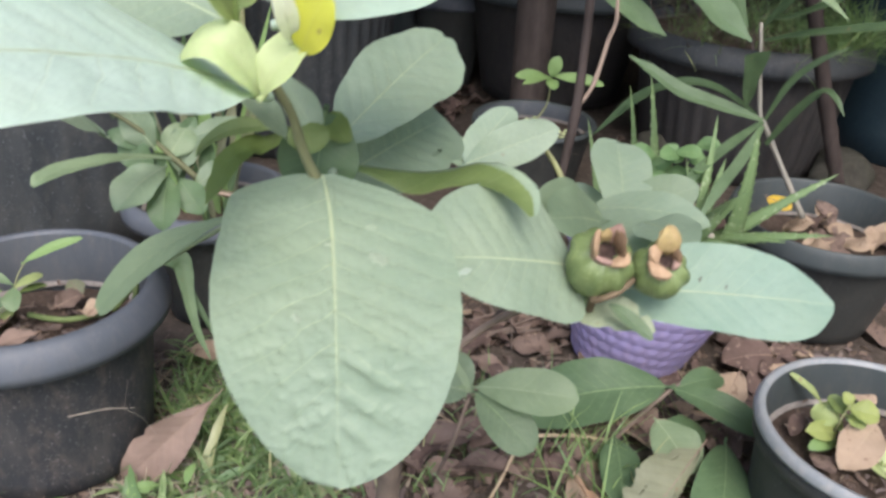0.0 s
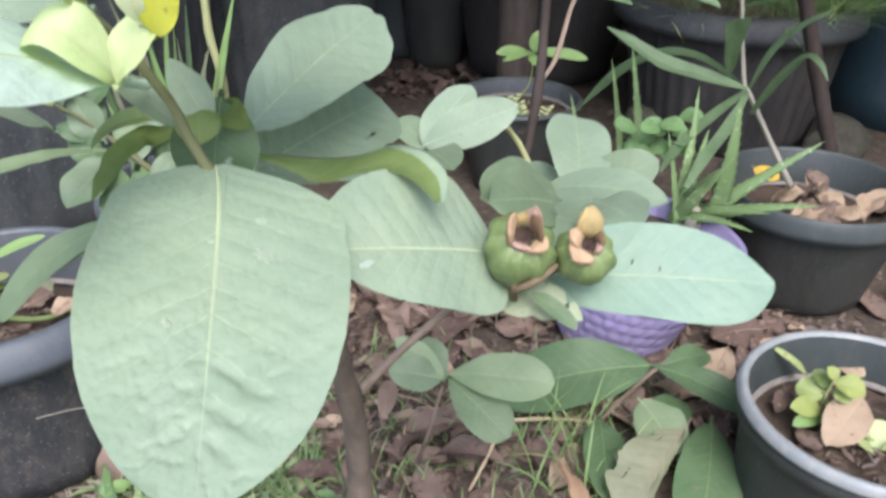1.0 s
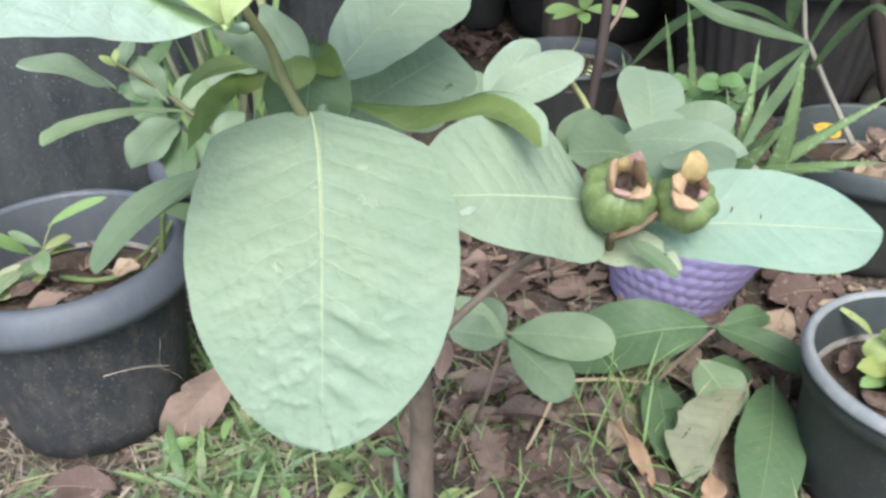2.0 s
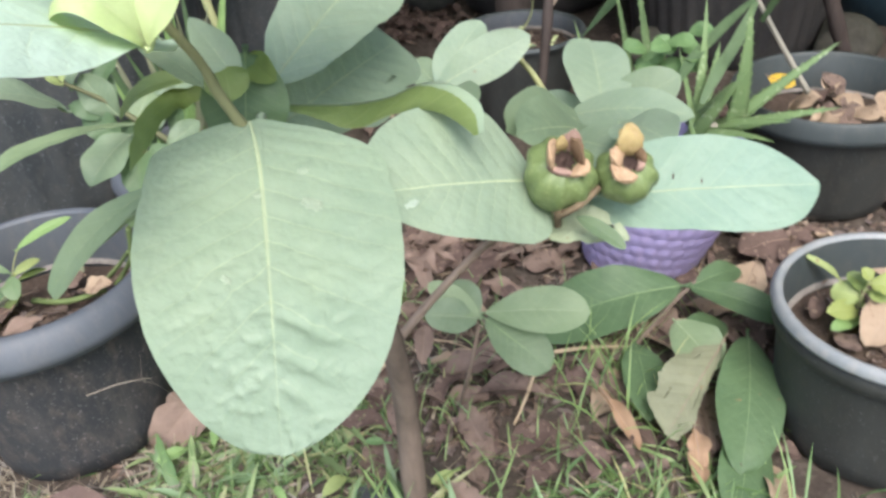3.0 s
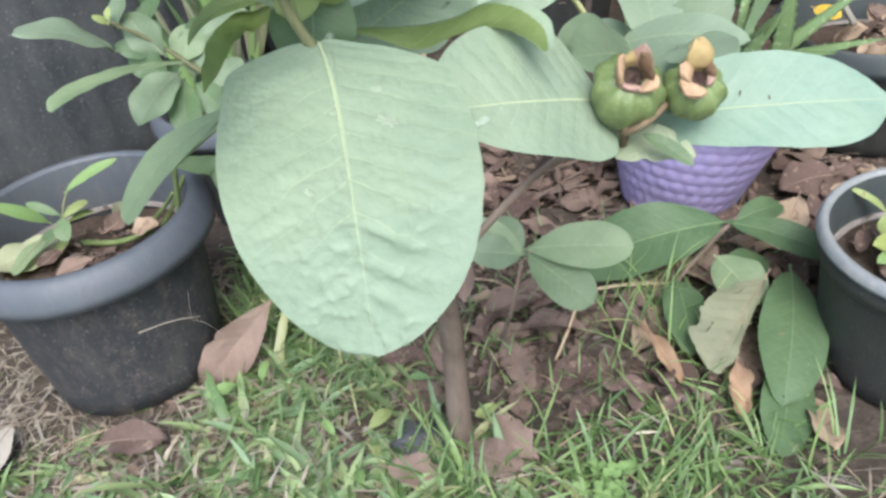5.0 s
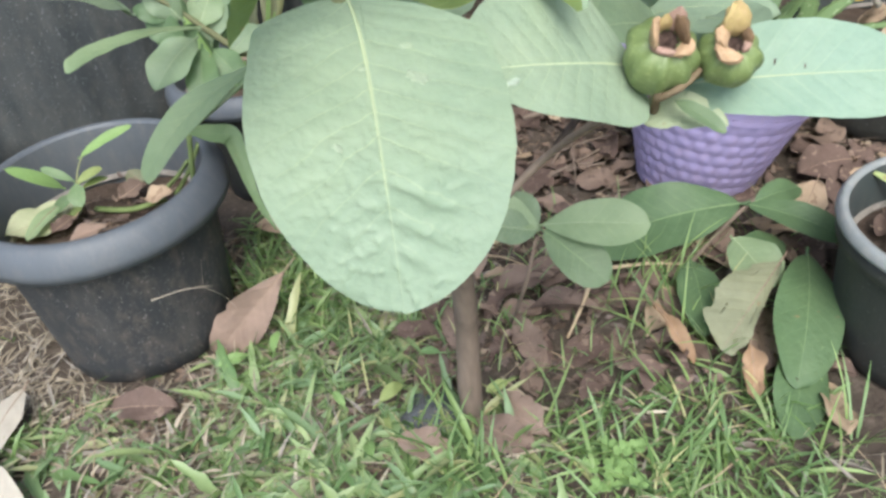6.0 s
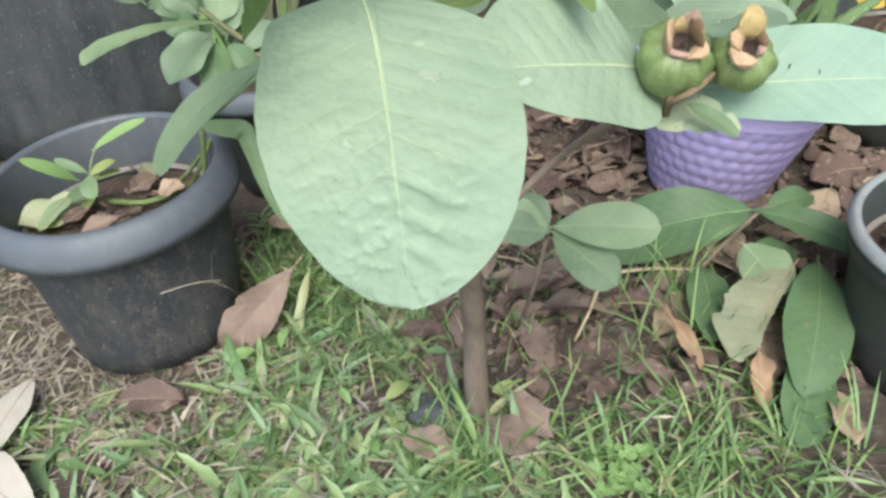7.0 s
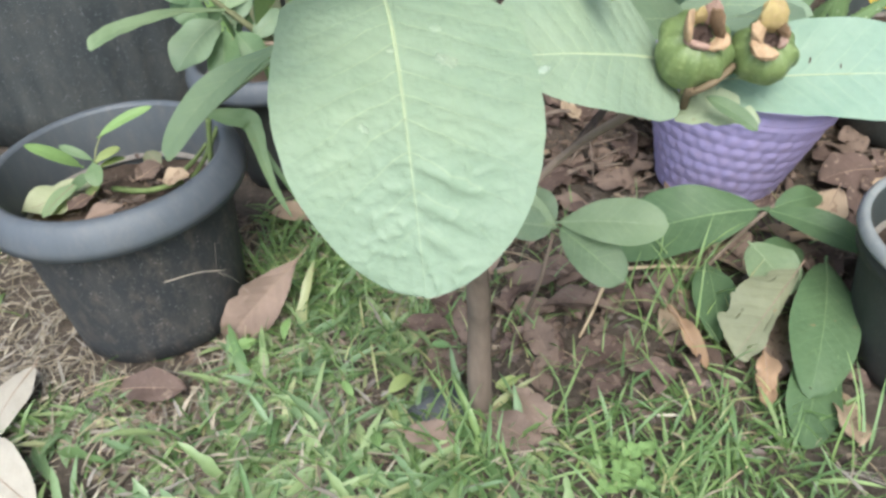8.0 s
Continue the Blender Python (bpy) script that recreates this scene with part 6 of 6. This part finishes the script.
# ---- pale stalks behind the left pot ----
def blades(name, label, category, spots, material, seed, kind="stuff"):
    """One sheet of grass blades: (x, y, z, count, spread, length, width, lean) each."""
    r = random.Random(seed)
    verts, faces = [], []
    for x, y, z, count, spread, length, width, lean in spots:
        for _ in range(count):
            bx, by = x + r.gauss(0, spread), y + r.gauss(0, spread)
            bz = z + (ground_height(bx, by) if z == 0 else 0)
            a, ln, w = r.uniform(0, 6.283), length * r.uniform(0.5, 1.2), width * r.uniform(0.6, 1.15)
            d = Vector((math.cos(a), math.sin(a), 0))
            tilt = min(1.45, max(0.05, r.gauss(lean, 0.3)))
            up = Vector((d.x * math.sin(tilt), d.y * math.sin(tilt), math.cos(tilt)))
            side = d.cross(Vector((0, 0, 1)))
            side = (side + Vector((0, 0, r.uniform(-0.5, 0.5)))).normalized()
            p, k = Vector((bx, by, bz - 0.002)), len(verts)
            bend = r.uniform(0.3, 1.3)
            n, wav, turn = 5, r.uniform(0, 6.28), r.uniform(-0.5, 0.5)
            for q in range(n + 1):
                f = q / n
                hw = w * 0.5 * (0.6 + 1.25 * f - 1.8 * f * f) * (1 + 0.26 * math.sin(f * 14 + wav)) if q < n else 0.0001
                dip = up.cross(side) * hw * 0.45
                verts += [tuple(p - side * hw), tuple(p + (dip if dip.z < 0 else -dip)), tuple(p + side * hw)]
                if q < n:
                    p = p + up * (ln / n)
                    up = (up + d * bend * 0.16 + side * turn * 0.12 - Vector((0, 0, bend * 0.15))).normalized()
                    floor = ground_height(p.x, p.y) + 0.003 if z == 0 else z - 0.05 * (z > 0.3)
                    p.z = max(p.z, floor)
            for q in range(n):
                faces += [(k + 3 * q, k + 3 * q + 1, k + 3 * q + 4, k + 3 * q + 3), (k + 3 * q + 1, k + 3 * q + 2, k + 3 * q + 5, k + 3 * q + 4)]
    me = bpy.data.meshes.new(name)
    me.from_pydata(verts, [], faces)
    me.materials.append(material)
    me.polygons.foreach_set("use_smooth", [True] * len(me.polygons))
    return tagged(new(name, me), label, category, kind=kind)


stalks = thing("spider_lily", "clump of pale green stalks and narrow leaves", "plant", (POT_L2[0], POT_L2[1], 0.22))
rnd = random.Random(21)
for i in range(26):
    a, q = rnd.uniform(0, 6.28), rnd.uniform(0, 0.07)
    b = Vector((POT_L2[0] + q * math.cos(a), POT_L2[1] + q * math.sin(a), 0.215))
    ln = rnd.uniform(0.18, 0.42)
    t = b + Vector((rnd.uniform(-0.10, 0.12), rnd.uniform(-0.08, 0.10), ln))
    leaf(stalks, tuple(b), tuple(t), rnd.uniform(0.010, 0.018), rnd.choice((STRAP, SEED, PALE)), up=(rnd.uniform(-0.4, 0.4), -0.9, 0.2), wide_at=0.4, base_pow=0.3, tip_pow=0.9, bow=rnd.uniform(-0.05, 0.05), fold=0.4, nu=6, nv=12, petiole=0)
plant_limb(stalks, [(POT_L2[0], POT_L2[1], 0.20), (-0.343, 1.500, 0.398), (-0.354, 1.500, 0.550), (-0.351, 1.500, 0.670)], [0.008, 0.008, 0.008, 0.007], STEM_GREEN, "stem", "thick yellow-green stem")

# ---- grass ----
rnd = random.Random(3)
lawn, thin, hay, broad, under = [], [], [], [], []
for i in range(1650):
    x, y = rnd.uniform(-0.95, 0.75), rnd.uniform(0.45, 1.22)
    n = noise.noise((x * 4, y * 4, 7))
    edge = 0.80 + 0.10 * n
    if -0.42 < x < -0.12:
        edge = 1.12 + 0.10 * n
    if -0.12 < x < 0.12:
        edge = (0.80 if x < -0.05 else 0.74) + 0.07 * n
    if x < -0.7:
        edge = 0.80 + 0.1 * n
    if (x - POT_L[0]) ** 2 + (y - POT_L[1]) ** 2 < 0.145 ** 2 or (x - POT_R[0]) ** 2 + (y - POT_R[1]) ** 2 < 0.14 ** 2:
        continue
    if y < edge and x < 0.40:
        if x > 0.06:
            thin.append((x, y, 0, 4, 0.025, rnd.uniform(0.05, 0.11), rnd.choice((0.0045, 0.006, 0.008)), 0.85))
        else:
            if noise.noise((x * 7, y * 7, 3)) > (0.40 if x > -0.45 else 0.22):
                continue
            if x < -0.36 and rnd.random() < 0.25:
                hay.append((x, y, 0, 6, 0.03, 0.06, 0.007, 1.1))
                continue
            if rnd.random() < 0.85:
                if rnd.random() < 0.6:
                    broad.append((x, y, 0, rnd.randint(3, 4), 0.012, rnd.uniform(0.07, 0.110), rnd.choice((0.017, 0.021)), 1.32))
                else:
                    broad.append((x, y, 0, rnd.randint(3, 6), 0.014, rnd.uniform(0.045, 0.08), rnd.choice((0.011, 0.014)), 1.22))
            else:
                lawn.append((x, y, 0, rnd.randint(2, 4), 0.012, rnd.uniform(0.05, 0.11), rnd.choice((0.006, 0.009, 0.012)), rnd.uniform(0.6, 1.1)))
    if y < edge and rnd.random() < 0.28:
        hay.append((x, y, rnd.choice((0, 0.018)), 2, 0.03, rnd.uniform(0.03, 0.08), rnd.choice((0.0022, 0.0035, 0.006)), 1.25))
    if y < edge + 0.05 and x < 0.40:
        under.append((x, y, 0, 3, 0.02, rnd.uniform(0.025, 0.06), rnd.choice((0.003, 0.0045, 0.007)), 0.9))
    if x < -0.25 or (n < 0.0 and x < 0.05):
        hay.append((x, y, 0, 6 if x < -0.4 else 5, 0.04, rnd.uniform(0.03, 0.07), rnd.choice((0.002, 0.003, 0.006)), 1.3))
for i in range(360):
    x, y = rnd.uniform(-0.42, 0.5), rnd.uniform(0.8, 1.25)
    if i < 60:
        x = rnd.uniform(-0.42, -0.12)
    thin.append((x, y, 0, 2, 0.02, 0.075, 0.004, 0.6))
for i in range(12):
    thin.append((rnd.uniform(0.40, 0.56), rnd.uniform(0.58, 0.78), 0, 3, 0.012, rnd.uniform(0.05, 0.13), 0.005, 0.5))
for i in range(18):
    thin.append((rnd.gauss(0.27, 0.045), rnd.gauss(0.95, 0.06), 0, 3, 0.012, 0.14, 0.005, 0.4))
for i in range(130):
    x, y = rnd.uniform(-0.46, -0.2), rnd.uniform(1.0, 1.30)
    if (x - POT_L[0]) ** 2 + (y - POT_L[1]) ** 2 > 0.16 ** 2 and (x - POT_L2[0]) ** 2 + (y - POT_L2[1]) ** 2 > 0.13 ** 2:
        lawn.append((x, y, 0, 4, 0.02, 0.07, 0.007, 0.8))
for i in range(40):
    x, y = rnd.uniform(-1.4, -0.85), rnd.uniform(0.9, 1.5)
    lawn.append((x, y, 0, 6, 0.03, 0.06, 0.007, 0.8))
for i in range(1700):
    x, y = rnd.gauss(-0.1, 1.5), 0.5 - abs(rnd.gauss(0, 1.4))
    if noise.noise((x * 2, y * 2, 5)) > 0.35:
        continue
    lawn.append((x, y, 0, 4, 0.04, 0.08, 0.012, 1.05))
for i in range(30):
    thin.append((rnd.gauss(-0.04, 0.05), rnd.gauss(0.70, 0.03), 0, 3, 0.012, rnd.uniform(0.06, 0.11), 0.006, 0.6))
blades("grass", "broad-bladed green lawn grass with dry tips", "grass", lawn, GRASS, 1)
blades("broad_grass", "flat pale green carpet grass rosettes", "grass", broad, GRASS_BROAD, 12)
blades("grass", "short green grass under the broad blades, darkened for the gaps", "grass", under, GRASS_LOW, 22)
blades("grass", "thin long green grass blades", "grass", thin, GRASS, 2)
blades("dry_grass", "scattered dry straw-coloured grass", "dry grass", hay, HAY, 3)
crumbs = [(rnd.uniform(-0.6, 1.0), rnd.uniform(0.72, 1.8), 0, 16, 0.05, 0.026, 0.014, 1.35) for i in range(330)]
crumbs = [c for c in crumbs if not (c[0] > 0.4 and c[1] < 0.95)]
blades("leaf_litter", "crumbled brown leaf litter on the soil", "leaf litter", crumbs, LITTER, 4)
# grass in the big tub
tubgrass, deadgrass = [], []
for i in range(130):
    a, q = rnd.uniform(0, 6.28), 0.30 * math.sqrt(rnd.random())
    dry = math.cos(a) < 0.1 and rnd.random() < 0.7
    (deadgrass if dry else tubgrass).append((POT_BIG[0] + q * math.cos(a), POT_BIG[1] + q * math.sin(a), 0.39, 5 if dry else 8, 0.03, 0.18 if dry else 0.22, 0.0035, 0.8))
for i in range(34):
    a = rnd.uniform(-1.3, 0.4)
    tubgrass.append((POT_BIG[0] + 0.315 * math.cos(a), POT_BIG[1] + 0.315 * math.sin(a), 0.41, 8, 0.02, 0.26, 0.004, 1.0))
blades("dry_grass", "tangle of dead brownish grass in the tub", "dry grass", deadgrass, LITTER, 16)
blades("tub_grass", "tangle of fine feathery green grass in the tub", "grass", tubgrass, FERN, 6)
blades("pot_litter", "crumbs of soil, roots and dead leaves in the pot", "leaf litter", [(POT_L[0], POT_L[1], 0.217, 150, 0.055, 0.02, 0.008, 1.3)], LITTER, 210)
blades("pot_litter", "crumbs of soil, roots and dead leaves in the pot", "leaf litter", [(POT_R[0], POT_R[1], 0.162, 150, 0.055, 0.02, 0.008, 1.3)], LITTER, 155)
blades("pot_litter", "crumbs of soil, roots and dead leaves in the pot", "leaf litter", [(POT_M[0], POT_M[1], 0.212, 150, 0.055, 0.02, 0.008, 1.3)], LITTER, 205)

weed = thing("weed", "small green weeds at the foot of the tub", "weed", (-1.161, 1.699, 0.000))
rnd = random.Random(77)
for i in range(46):
    b = weed.location + Vector((rnd.gauss(-0.02, 0.06), rnd.gauss(0, 0.05), rnd.uniform(0.0, 0.07)))
    a = rnd.uniform(0, 6.28)
    leaf(weed, tuple(b), tuple(b + Vector((0.03 * math.cos(a), 0.03 * math.sin(a), rnd.uniform(-0.005, 0.015)))), 0.017, HERB, up=(0, -0.4, 0.9), nu=6, nv=8, petiole=0.4)
weed = thing("weed", "small green weed leaves in the grass", "weed", (-0.25, 0.85, 0.0))
for i in range(9):
    x, y = rnd.gauss(-0.24, 0.12), rnd.gauss(0.86, 0.10)
    a, z = rnd.uniform(0, 6.28), rnd.uniform(0.012, 0.05)
    ln = rnd.uniform(0.025, 0.05)
    leaf(weed, (x, y, z), (x + ln * math.cos(a), y + ln * math.sin(a), z + rnd.uniform(-0.008, 0.015)), ln * 0.42, rnd.choice((HERB, SEED, SEED, GUAVA_TIP)), up=(rnd.uniform(-0.5, 0.5), -0.3, 0.9), bow=0.08, fold=0.2, nu=6, nv=10, petiole=0.3)
# clover patch at the edge of the lawn
clover = thing("clover", "small bright green clover among the grass", "weed", (0.150, 0.656, 0.000))
rnd = random.Random(31)
for i in range(14):
    a, q = rnd.uniform(0, 6.28), rnd.uniform(0.0, 0.05)
    c = clover.location + Vector((q * math.cos(a), q * math.sin(a), 0))
    top = c + Vector((rnd.uniform(-0.01, 0.01), rnd.uniform(-0.01, 0.01), rnd.uniform(0.02, 0.045)))
    plant_limb(clover, [tuple(c), tuple(top)], [0.0006, 0.0005], STEM_GREEN, "stalk", segs=5)
    for k in range(3):
        b = a + k * 2.094
        leaf(clover, tuple(top), tuple(top + Vector((0.013 * math.cos(b), 0.013 * math.sin(b), rnd.uniform(0, 0.003)))), 0.012, SEED, up=(0, -0.2, 1), wide_at=0.62, tip_pow=0.35, bow=0.05, fold=0.1, nu=6, nv=8, petiole=0)

# old marks on the near leaves
def blemish(parent, at, size, material, label):
    """A flat mark lying on the leaf's own surface nearest to the place given."""
    p = Vector(at) - guava.location
    f = min(parent.data.polygons, key=lambda q: (q.center - p).length)
    n = f.normal if f.normal.z > 0 else -f.normal
    bm = bmesh.new()
    bmesh.ops.create_icosphere(bm, subdivisions=4, radius=1)
    for v in bm.verts:
        v.co += v.normal * 0.5 * noise.noise(v.co * 2.2 + Vector(at) * 40)
    bm.transform(Matrix.Translation(f.center) @ n.to_track_quat("Z", "Y").to_matrix().to_4x4() @ Matrix.Diagonal((*size, 0.0004, 1)))
    return part("blemish", bm, material, parent, label)


blemish(right_leaf, (0.166, 0.442, 0.682), (0.0004, 0.0014), CALYX_CORE, "dark slit")
blemish(right_leaf, (0.175, 0.439, 0.683), (0.0005, 0.0019), CALYX_CORE, "dark slit")
blemish(right_leaf, (0.189, 0.435, 0.682), (0.0004, 0.0015), CALYX_CORE, "dark slit")

blemish(front_leaf, (-0.023, 0.361, 0.736), (0.0042, 0.0065), GUAVA_SCAR, "pale scar")
blemish(front_leaf, (-0.029, 0.383, 0.741), (0.0030, 0.0022), GUAVA_SCAR, "pale scar")
blemish(front_leaf, (-0.048, 0.367, 0.742), (0.0022, 0.0016), GUAVA_SCAR, "pale scar")
blemish(front_leaf, (-0.057, 0.315, 0.728), (0.0016, 0.0028), GUAVA_SCAR, "pale scar")
blemish(second_leaf, (0.027, 0.380, 0.721), (0.0042, 0.0018), WHITE_MARK, "small whitish mark")
